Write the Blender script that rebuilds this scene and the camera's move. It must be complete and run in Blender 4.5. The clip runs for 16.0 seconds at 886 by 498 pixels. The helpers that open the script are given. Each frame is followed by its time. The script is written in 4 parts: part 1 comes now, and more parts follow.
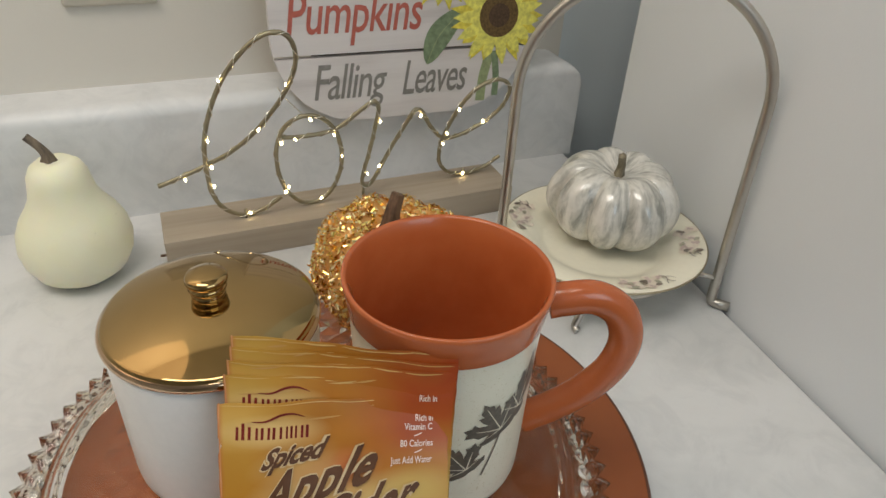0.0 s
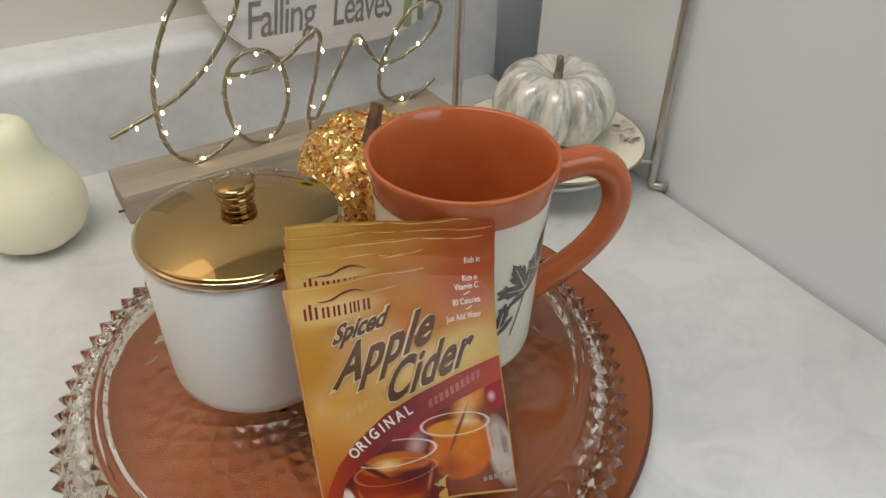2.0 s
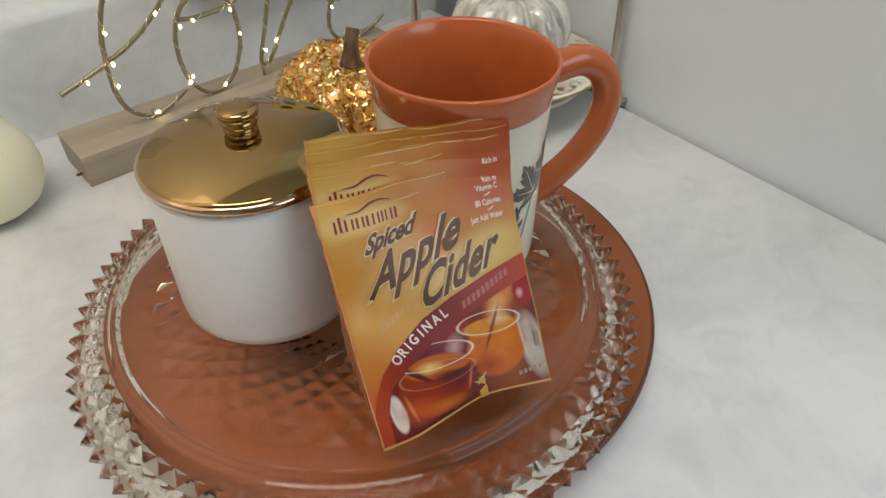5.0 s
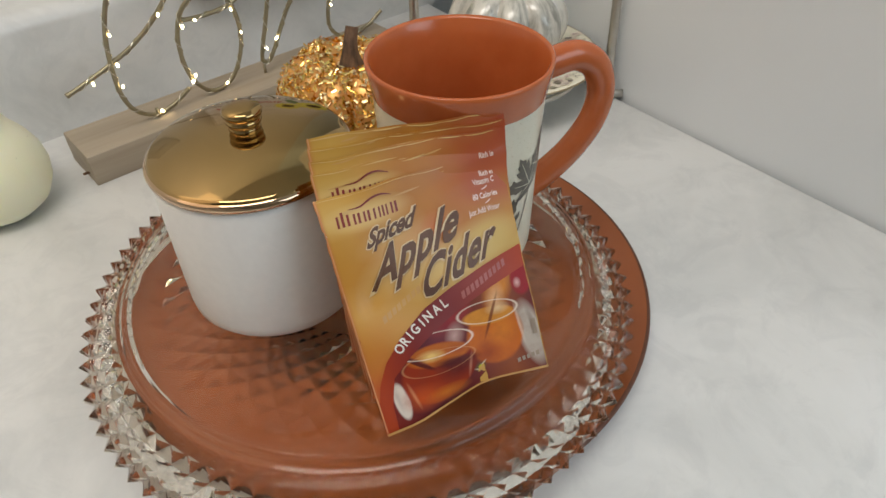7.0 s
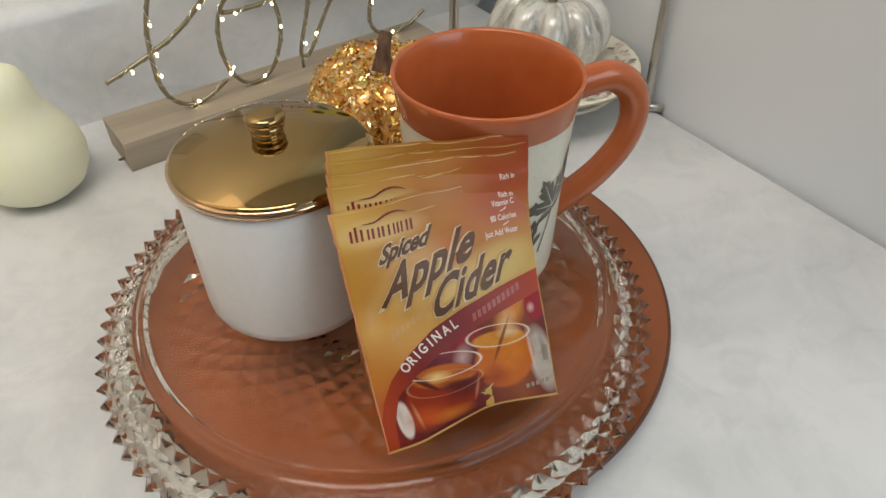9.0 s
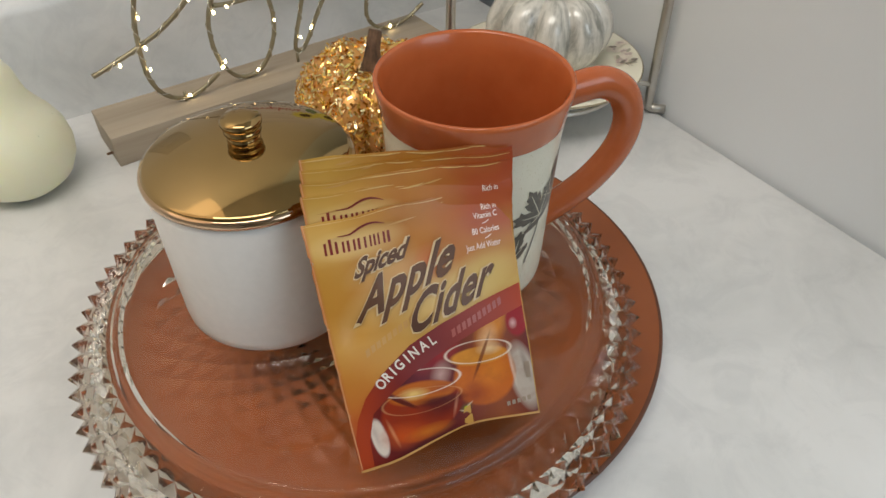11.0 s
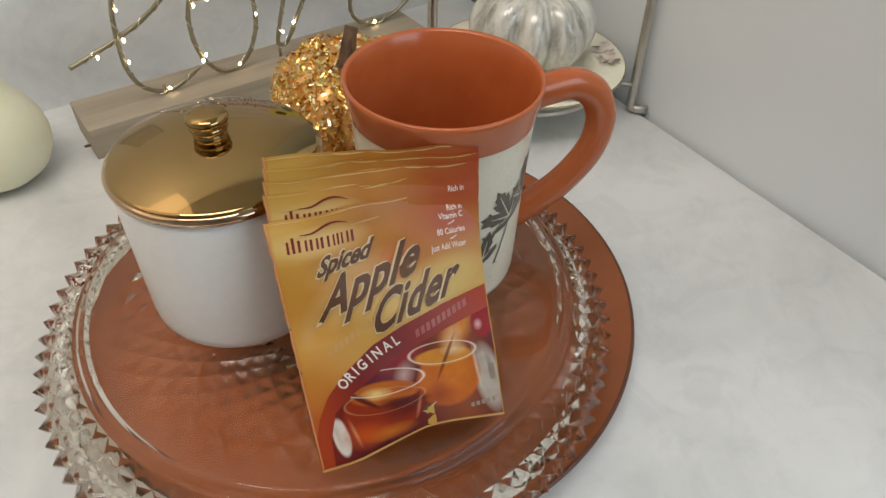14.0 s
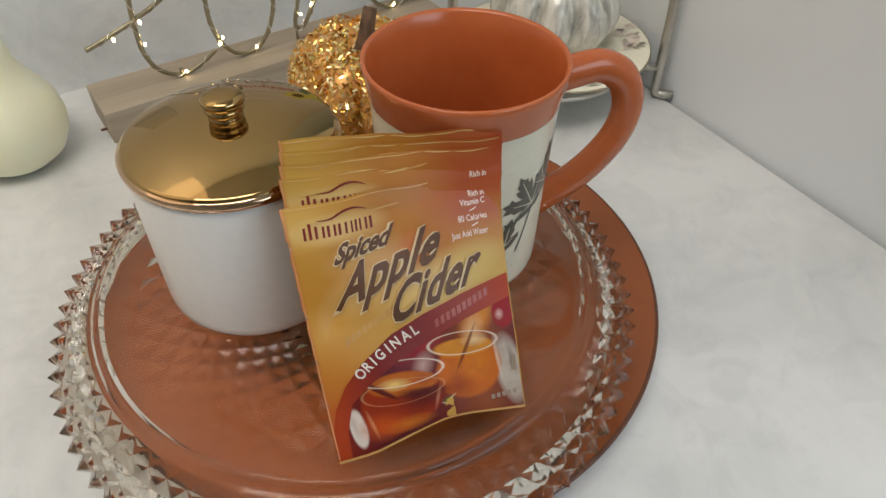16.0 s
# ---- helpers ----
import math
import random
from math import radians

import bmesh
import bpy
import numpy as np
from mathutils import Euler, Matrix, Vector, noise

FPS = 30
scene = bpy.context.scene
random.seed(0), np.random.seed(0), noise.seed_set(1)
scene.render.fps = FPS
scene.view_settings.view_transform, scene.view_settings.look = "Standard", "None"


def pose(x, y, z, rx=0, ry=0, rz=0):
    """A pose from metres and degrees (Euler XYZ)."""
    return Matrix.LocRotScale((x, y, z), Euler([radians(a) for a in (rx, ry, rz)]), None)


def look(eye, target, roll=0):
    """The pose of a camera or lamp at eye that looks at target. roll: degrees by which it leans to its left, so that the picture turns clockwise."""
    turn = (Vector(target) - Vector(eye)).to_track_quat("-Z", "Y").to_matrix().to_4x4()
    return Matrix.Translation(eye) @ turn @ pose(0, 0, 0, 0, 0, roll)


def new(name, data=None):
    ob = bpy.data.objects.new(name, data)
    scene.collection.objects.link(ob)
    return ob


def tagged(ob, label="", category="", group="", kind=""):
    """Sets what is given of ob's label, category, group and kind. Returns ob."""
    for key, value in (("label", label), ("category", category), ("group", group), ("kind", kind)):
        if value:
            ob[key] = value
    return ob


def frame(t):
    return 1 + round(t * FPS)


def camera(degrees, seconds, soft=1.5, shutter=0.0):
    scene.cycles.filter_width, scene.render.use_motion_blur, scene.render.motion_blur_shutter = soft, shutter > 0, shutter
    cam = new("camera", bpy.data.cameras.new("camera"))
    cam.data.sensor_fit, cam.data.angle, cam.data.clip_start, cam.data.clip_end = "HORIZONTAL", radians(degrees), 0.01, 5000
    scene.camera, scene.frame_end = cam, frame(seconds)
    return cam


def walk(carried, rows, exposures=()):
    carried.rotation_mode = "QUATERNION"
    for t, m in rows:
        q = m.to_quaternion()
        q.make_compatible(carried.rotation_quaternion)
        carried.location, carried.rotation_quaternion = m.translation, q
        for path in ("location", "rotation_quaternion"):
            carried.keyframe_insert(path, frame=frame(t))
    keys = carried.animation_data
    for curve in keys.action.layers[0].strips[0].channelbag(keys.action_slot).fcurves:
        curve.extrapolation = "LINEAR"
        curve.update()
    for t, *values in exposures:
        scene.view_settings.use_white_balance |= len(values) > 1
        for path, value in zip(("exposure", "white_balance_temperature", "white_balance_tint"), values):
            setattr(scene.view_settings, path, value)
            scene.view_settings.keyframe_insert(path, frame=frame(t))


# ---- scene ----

# camera and its walk
cam = camera(65.83, 16.0)
PATH = [
    (0, 0.0022, -0.0107, 0.3433, 55.92, -2.86, -22.35),
    (0.5, -0.0174, -0.0108, 0.3405, 54.94, -2.41, -24.76),
    (1, -0.0349, -0.0108, 0.3336, 53.93, -2.12, -27.66),
    (1.5, -0.0494, -0.0159, 0.3268, 53.02, -1.37, -31.33),
    (2, -0.0638, -0.0220, 0.3279, 52.69, -1.22, -33.71),
    (2.5, -0.0727, -0.0232, 0.3264, 52.49, -1.37, -36.29),
    (3, -0.0823, -0.0184, 0.3237, 53.41, -1.19, -37.93),
    (3.5, -0.0912, -0.0155, 0.3195, 52.48, -0.97, -39.93),
    (4, -0.0952, -0.0155, 0.3155, 51.15, -1.08, -42.49),
    (4.5, -0.0997, -0.0128, 0.3122, 50.21, -0.70, -42.35),
    (4.7, -0.1018, -0.0121, 0.3108, 49.66, -0.13, -41.83),
    (6.8, -0.1113, -0.0180, 0.3147, 48.70, 0.64, -43.29),
    (7, -0.1090, -0.0190, 0.3174, 48.79, 0.67, -42.29),
    (7.5, -0.1071, -0.0177, 0.3227, 48.93, -0.20, -41.06),
    (8, -0.1029, -0.0155, 0.3216, 48.51, -0.10, -39.65),
    (8.5, -0.0987, -0.0169, 0.3232, 48.30, -0.05, -38.32),
    (11, -0.0758, -0.0114, 0.3240, 47.17, -0.56, -36.36),
    (11.5, -0.0744, -0.0132, 0.3239, 47.29, -0.39, -35.96),
    (12, -0.0743, -0.0097, 0.3236, 47.00, -0.43, -35.57),
    (12.5, -0.0715, -0.0077, 0.3227, 46.63, -1.12, -35.75),
    (13, -0.0703, -0.0116, 0.3247, 46.69, -1.29, -36.37),
    (13.5, -0.0685, -0.0144, 0.3258, 46.95, -1.04, -36.03),
    (14, -0.0646, -0.0170, 0.3250, 46.80, -1.50, -36.14),
    (14.5, -0.0620, -0.0140, 0.3234, 46.57, -0.98, -35.50),
    (15, -0.0623, -0.0130, 0.3224, 46.37, -0.91, -34.95),
    (15.5, -0.0625, -0.0136, 0.3220, 46.19, -0.87, -34.95),
    (16, -0.0623, -0.0105, 0.3189, 45.69, -0.92, -34.87),
]
walk(cam, [(t, pose(x, y, z, rx, ry, rz)) for t, x, y, z, rx, ry, rz in PATH], [(0, 0.03), (1, 0.10), (4, 0.10), (16, 0.08)])


# light: a warm kitchen lamp over the counter to one side, cool light from the room behind
def area_lamp(name, eye, target, size_x, size_y, watts, colour):
    data = bpy.data.lights.new(name, "AREA")
    data.shape, data.size, data.size_y, data.energy, data.color = "ELLIPSE" if size_x == size_y else "RECTANGLE", size_x, size_y, watts, colour
    ob = new(name, data)
    ob.matrix_world = look(eye, target)
    return ob


area_lamp("ceiling_lamp", (-0.34, 0.02, 1.43), (0.05, 0.55, 0.0), 0.90, 0.50, 9.8, (1.0, 0.945, 0.87))
area_lamp("counter_lamp", (-0.52, 0.52, 0.76), (-0.08, 0.52, 0.04), 0.80, 0.80, 1.40, (1.0, 0.76, 0.55))
area_lamp("room_lamp", (0.95, -1.40, 1.32), (0.45, 0.2, 0.0), 2.4, 1.8, 37.5, (0.735, 0.885, 1.0))
world = bpy.data.worlds.new("world")
scene.world = world
world.use_nodes = True
world.node_tree.nodes["Background"].inputs[0].default_value = (0.9, 0.95, 1.0, 1)
world.node_tree.nodes["Background"].inputs[1].default_value = 0.05


# ---- materials ----
def srgb(r, g, b):
    return tuple(((c / 255 + 0.055) / 1.055) ** 2.4 if c > 10 else c / 255 / 12.92 for c in (r, g, b)) + (1.0,)


class Mat:
    """A node material under construction, with a Principled shader."""

    def __init__(self, name, colour=(0.8, 0.8, 0.8, 1), rough=0.5, metal=0.0, **extra):
        self.m = bpy.data.materials.new(name)
        self.m.use_nodes = True
        self.nt = self.m.node_tree
        self.p = self.nt.nodes["Principled BSDF"]
        self.set("Base Color", colour), self.set("Roughness", rough), self.set("Metallic", metal)
        for key, value in extra.items():
            self.set(key.replace("_", " "), value)
        self.coord = None

    def set(self, key, value):
        self.p.inputs[key].default_value = value

    def node(self, kind, **values):
        n = self.nt.nodes.new(kind)
        for key, value in values.items():
            n.inputs[key].default_value = value
        return n

    def link(self, a, b):
        self.nt.links.new(a, b)

    def place(self):
        if not self.coord:
            self.coord = self.nt.nodes.new("ShaderNodeTexCoord")
        return self.coord.outputs["Object"]

    def noise(self, scale, detail=4.0, rough=0.55, stretch=None, distort=0.0):
        n = self.node("ShaderNodeTexNoise", Scale=scale, Detail=detail, Roughness=rough, Distortion=distort)
        if stretch:
            mp = self.node("ShaderNodeMapping", Scale=stretch)
            self.link(self.place(), mp.inputs["Vector"])
            self.link(mp.outputs["Vector"], n.inputs["Vector"])
        else:
            self.link(self.place(), n.inputs["Vector"])
        return n.outputs["Fac"]

    def ramp(self, fac, *stops):
        r = self.node("ShaderNodeValToRGB")
        el = r.color_ramp.elements
        while len(el) < len(stops):
            el.new(0.5)
        for e, (at, col) in zip(el, stops):
            e.position, e.color = at, col if len(col) == 4 else (*col, 1)
        self.link(fac, r.inputs["Fac"])
        return r.outputs["Color"]

    def mix(self, fac, a, b, blend="MIX"):
        x = self.node("ShaderNodeMixRGB")
        x.blend_type = blend
        for inp, value in zip(("Fac", "Color1", "Color2"), (fac, a, b)):
            if isinstance(value, bpy.types.NodeSocket):
                self.link(value, x.inputs[inp])
            else:
                x.inputs[inp].default_value = value
        return x.outputs["Color"]

    def span(self, fac, lo, hi, to_lo=0.0, to_hi=1.0):
        r = self.node("ShaderNodeMapRange")
        for key, value in (("From Min", lo), ("From Max", hi), ("To Min", to_lo), ("To Max", to_hi)):
            r.inputs[key].default_value = value
        self.link(fac, r.inputs["Value"])
        return r.outputs["Result"]

    def axis(self, which):
        s = self.node("ShaderNodeSeparateXYZ")
        self.link(self.place(), s.inputs["Vector"])
        return s.outputs[which]

    def colour(self, socket):
        self.link(socket, self.p.inputs["Base Color"])
        return self

    def rough(self, fac, lo, hi):
        self.link(self.span(fac, 0.3, 0.7, lo, hi), self.p.inputs["Roughness"])
        return self

    def bump(self, fac, strength, distance=0.001):
        b = self.node("ShaderNodeBump", Strength=strength, Distance=distance)
        self.link(fac, b.inputs["Height"])
        self.link(b.outputs["Normal"], self.p.inputs["Normal"])
        return self


def counter_material():
    m = Mat("laminate", rough=0.35)
    big = m.noise(7.0, 5.0, 0.6, distort=0.6)
    vein = m.noise(26.0, 6.0, 0.65, distort=1.2)
    c = m.ramp(big, (0.32, srgb(206, 208, 208)), (0.55, srgb(225, 226, 226)), (0.8, srgb(232, 233, 234)))
    v = m.ramp(vein, (0.38, (0.80, 0.81, 0.82)), (0.52, (1, 1, 1)))
    m.colour(m.mix(0.35, c, v, "MULTIPLY"))
    return m.rough(vein, 0.30, 0.42).bump(m.noise(900.0, 2.0), 0.04, 0.0003).m


def paint_material(name, a, b, rough=0.55, grain=320.0, bump=0.15):
    m = Mat(name, rough=rough)
    m.colour(m.ramp(m.noise(3.0, 3.0), (0.3, a), (0.7, b)))
    return m.bump(m.noise(grain, 3.0), bump, 0.0006).m


def orange_glaze():
    m = Mat("orange_glaze", rough=0.25, Coat_Weight=0.30, Coat_Roughness=0.02)
    c = m.ramp(m.noise(60.0, 4.0), (0.3, srgb(180, 92, 48)), (0.7, srgb(190, 101, 55)))
    return m.colour(c).bump(m.noise(55.0, 2.0), 0.05, 0.0006).m


def cream_glaze():
    m = Mat("cream_glaze", rough=0.22)
    spots = m.ramp(m.noise(900.0, 2.0), (0.62, (1, 1, 1)), (0.72, srgb(206, 190, 150)))
    base = m.ramp(m.noise(40.0, 4.0), (0.3, srgb(228, 222, 200)), (0.7, srgb(236, 231, 212)))
    return m.colour(m.mix(0.5, base, spots, "MULTIPLY")).bump(m.noise(70.0, 2.0), 0.05, 0.0006).m


def charger_material():
    m = Mat("charger_lacquer", rough=0.38, metal=0.15, Coat_Weight=0.15)
    c = m.ramp(m.noise(22.0, 3.0), (0.3, srgb(145, 78, 40)), (0.7, srgb(156, 87, 46)))
    return m.colour(c).bump(m.noise(380.0, 2.0), 0.03, 0.0004).m


def glass_material(name="clear_glass", tint=(0.95, 0.94, 0.92, 1), ior=1.38, coat=0.0, rough=0.04):
    m = Mat(name, tint, rough=rough, IOR=ior, Coat_Weight=coat, Coat_Roughness=0.03)
    m.set("Transmission Weight", 1.0)
    return m.bump(m.noise(90.0, 1.0), 0.012, 0.0004).m


def gold_material():
    m = Mat("gold_plate", srgb(178, 152, 112), rough=0.07, metal=1.0)
    m.colour(m.ramp(m.noise(14.0, 3.0), (0.3, srgb(167, 139, 92)), (0.7, srgb(182, 154, 108))))
    return m.rough(m.noise(40.0, 4.0), 0.04, 0.10).m


def flake_material():
    m = Mat("gold_flakes", rough=0.26, metal=1.0)
    rnd = m.nt.nodes.new("ShaderNodeNewGeometry").outputs["Random Per Island"]
    c = m.ramp(rnd, (0.0, srgb(196, 138, 66)), (0.2, srgb(236, 184, 92)), (0.4, srgb(252, 226, 130)), (0.75, srgb(255, 244, 200)), (1.0, srgb(250, 204, 150)))
    return m.colour(c).m


def pearl_pumpkin_material():
    m = Mat("pearl_paint", rough=0.30, metal=0.05, Coat_Weight=1.0, Coat_Roughness=0.035)
    flat, unit, tall = m.node("ShaderNodeMapping", Scale=(1, 1, 0)), m.node("ShaderNodeVectorMath"), m.node("ShaderNodeMapping", Scale=(0.5, 0.5, 0.35))
    total, shrink = m.node("ShaderNodeVectorMath"), m.node("ShaderNodeVectorMath")
    unit.operation, shrink.operation, total.operation = "NORMALIZE", "SCALE", "ADD"
    shrink.inputs["Scale"].default_value = 0.036
    m.link(m.place(), flat.inputs["Vector"]), m.link(flat.outputs["Vector"], unit.inputs[0]), m.link(unit.outputs["Vector"], shrink.inputs[0])
    m.link(m.place(), tall.inputs["Vector"]), m.link(shrink.outputs["Vector"], total.inputs[0]), m.link(tall.outputs["Vector"], total.inputs[1])
    tex = m.node("ShaderNodeTexNoise", Scale=95.0, Detail=6.0, Roughness=0.62, Distortion=0.5)
    m.link(total.outputs["Vector"], tex.inputs["Vector"])
    streak = tex.outputs["Fac"]
    fine = m.noise(150.0, 4.0, 0.6)
    c = m.ramp(streak, (0.34, srgb(152, 153, 146)), (0.45, srgb(198, 197, 190)), (0.58, srgb(230, 228, 221)))
    m.colour(m.mix(0.3, c, m.ramp(fine, (0.35, (0.62, 0.62, 0.58)), (0.6, (1, 1, 1))), "MULTIPLY"))
    return m.bump(streak, 0.25, 0.0008).m


def pear_material():
    m = Mat("waxy_pear", rough=0.45, Subsurface_Weight=0.3, Subsurface_Scale=0.01)
    m.set("Subsurface Radius", (1.0, 0.8, 0.4))
    c = m.ramp(m.noise(18.0, 5.0), (0.3, srgb(240, 238, 206)), (0.7, srgb(246, 245, 220)))
    dots = m.ramp(m.noise(260.0, 1.0), (0.185, srgb(120, 112, 80)), (0.205, (1, 1, 1)))
    return m.colour(m.mix(0.4, c, dots, "MULTIPLY")).bump(m.noise(60.0, 4.0), 0.12, 0.0008).m


def stem_material(name, dark, light):
    m = Mat(name, rough=0.75)
    n = m.noise(180.0, 5.0, 0.6, stretch=(1.0, 1.0, 0.2))
    return m.colour(m.ramp(n, (0.35, dark), (0.65, light))).bump(n, 0.6, 0.001).m


def wood_material():
    m = Mat("washed_wood", rough=0.6)
    grain = m.noise(90.0, 6.0, 0.6, stretch=(0.06, 1.0, 1.0), distort=0.5)
    c = m.ramp(grain, (0.3, srgb(160, 147, 128)), (0.5, srgb(172, 159, 141)), (0.75, srgb(180, 168, 151)))
    return m.colour(c).bump(grain, 0.2, 0.0005).m


def board_material():
    m = Mat("whitewashed_board", rough=0.6)
    grain = m.noise(40.0, 6.0, 0.6, stretch=(0.08, 1.0, 1.0), distort=0.4)
    c = m.ramp(grain, (0.3, srgb(192, 186, 184)), (0.5, srgb(217, 212, 210)), (0.7, srgb(225, 221, 219)))
    return m.colour(c).bump(grain, 0.1, 0.0004).m


def nickel_material():
    m = Mat("brushed_nickel", srgb(196, 192, 184), rough=0.36, metal=1.0)
    m.colour(m.ramp(m.noise(60.0, 3.0), (0.3, srgb(192, 187, 178)), (0.7, srgb(202, 198, 191))))
    return m.rough(m.noise(900.0, 2.0), 0.32, 0.42).m


def plain(name, col, rough=0.5, metal=0.0, grain=200.0, vary=0.08):
    m = Mat(name, col, rough, metal)
    lo = tuple(c * (1 - vary) for c in col[:3]) + (1,)
    hi = tuple(min(1, c * (1 + vary)) for c in col[:3]) + (1,)
    m.colour(m.ramp(m.noise(grain, 3.0), (0.3, lo), (0.7, hi)))
    return m.m


M = dict(
    counter=counter_material(),
    wall=paint_material("wall_paint", srgb(214, 209, 198), srgb(220, 215, 205)),
    recess=paint_material("recess_paint", srgb(214, 222, 226), srgb(220, 228, 231)),
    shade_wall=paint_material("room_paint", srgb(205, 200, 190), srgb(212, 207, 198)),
    panel=paint_material("appliance_enamel", srgb(226, 231, 236), srgb(232, 236, 240), rough=0.42, grain=700.0, bump=0.12),
    floor=plain("floor_vinyl", srgb(140, 120, 100)),
    orange=orange_glaze(), cream=cream_glaze(), charger=charger_material(), glass=glass_material(), foot_glass=glass_material("foot_glass", (0.95, 0.95, 0.94, 1), 1.18), studs=glass_material("pressed_stud_glass", (0.77, 0.72, 0.64, 1), 1.18, 0.3, 0.04), gold=gold_material(),
    flakes=flake_material(), pearl=pearl_pumpkin_material(), pear=pear_material(), wood=wood_material(), board=board_material(),
    nickel=nickel_material(),
    porcelain=plain("white_ceramic", srgb(236, 232, 228), 0.28, vary=0.02),
    china=plain("ivory_china", srgb(241, 237, 218), 0.15, vary=0.02),
    dark_stem=stem_material("dark_stem", srgb(70, 52, 40), srgb(128, 98, 74)),
    grey_stem=stem_material("grey_stem", srgb(96, 88, 72), srgb(150, 142, 120)),
    pear_stem=stem_material("pear_stem", srgb(66, 58, 50), srgb(130, 116, 98)),
    wire=plain("champagne_wire", srgb(156, 147, 122), 0.42, 0.75),
    thin_wire=plain("fine_copper_wire", srgb(242, 238, 226), 0.25, 1.0),
    outlet=plain("ivory_plastic", srgb(196, 190, 176), 0.4, vary=0.03),
)


def emitter(name, col, strength):
    m = Mat(name, col)
    m.set("Emission Color", col), m.set("Emission Strength", strength)
    return m.m


# paler gold that puts the rim's bright reflections into its colour
M["rim_gold"] = plain("rim_reflection_gold", srgb(206, 176, 146), 0.08, 1.0, 60.0, 0.06)
M["bulb"] = emitter("warm_led", srgb(255, 230, 172), 13.0)


# ---- mesh helpers ----
def mesh_of(name, bm, material, smooth=True):
    me = bpy.data.meshes.new(name)
    if smooth is not None:
        bmesh.ops.recalc_face_normals(bm, faces=bm.faces)
        for f in bm.faces:
            f.smooth = smooth
    bm.to_mesh(me)
    bm.free()
    for m in material if isinstance(material, (list, tuple)) else [material]:
        me.materials.append(m)
    return me


def part(name, bm, material, parent=None, label="", smooth=True, bevel=0.0, sharp=None):
    ob = new(name, mesh_of(name, bm, material, smooth))
    ob.parent = parent
    if label:
        ob["label"] = label
    if bevel:
        mod = ob.modifiers.new("bevel", "BEVEL")
        mod.width, mod.segments, mod.limit_method, mod.angle_limit = bevel, 3, "ANGLE", radians(40)
    if sharp:
        ob.data.set_sharp_from_angle(angle=radians(sharp))
    return ob


def empty(name, m=None, **tags):
    ob = new(name)
    ob.empty_display_size = 0.02
    if m is not None:
        ob.matrix_world = m
    return tagged(ob, **tags)


def thing(name, bm, material, m=None, smooth=True, bevel=0.0, sharp=None, **tags):
    ob = part(name, bm, material, None, "", smooth, bevel, sharp)
    if m is not None:
        ob.matrix_world = m
    return tagged(ob, **tags)


def box(x0, x1, y0, y1, z0, z1, bm=None):
    bm = bm or bmesh.new()
    bmesh.ops.create_cube(bm, size=1.0, matrix=Matrix.Translation(((x0 + x1) / 2, (y0 + y1) / 2, (z0 + z1) / 2)) @ Matrix.Diagonal((x1 - x0, y1 - y0, z1 - z0, 1)))
    return bm


def turned_box(x0, x1, y0, y1, z0, z1, slope):
    """A box whose long sides run off at a slight slope."""
    bm = box(x0, x1, y0, y1, z0, z1)
    for v in bm.verts:
        v.co.y += slope * (v.co.x - x0)
    return bm


def lathe(profile, steps=96, bm=None, wobble=None):
    """A profile of (radius, height) turned round the z axis; a radius of 0 closes it."""
    bm = bm or bmesh.new()
    rings = []
    for r, z in profile:
        if r < 1e-6:
            rings.append([bm.verts.new((0, 0, z))])
        else:
            ring = []
            for i in range(steps):
                a = 2 * math.pi * i / steps
                rr, zz = wobble(r, z, a) if wobble else (r, z)
                ring.append(bm.verts.new((rr * math.cos(a), rr * math.sin(a), zz)))
            rings.append(ring)
    for a, b in zip(rings, rings[1:]):
        for i in range(steps):
            j = (i + 1) % steps
            if len(a) == 1 and len(b) > 1:
                bm.faces.new((a[0], b[i], b[j]))
            elif len(b) == 1 and len(a) > 1:
                bm.faces.new((a[i], b[0], a[j]))
            elif len(a) > 1:
                bm.faces.new((a[i], b[i], b[j], a[j]))
    return bm


def smooth_path(points, steps=8, closed=False):
    """A Catmull-Rom curve through the points."""
    pts = [Vector(p) for p in points]
    n, out = len(pts), []
    for i in range(n if closed else n - 1):
        if closed:
            a, b, c, d = (pts[(i + k) % n] for k in (-1, 0, 1, 2))
        else:
            a, b, c, d = pts[max(i - 1, 0)], pts[i], pts[i + 1], pts[min(i + 2, n - 1)]
        for k in range(steps):
            t = k / steps
            out.append(0.5 * (2 * b + (c - a) * t + (2 * a - 5 * b + 4 * c - d) * t * t + (3 * b - a - 3 * c + d) * t ** 3))
    if not closed:
        out.append(pts[-1])
    return out


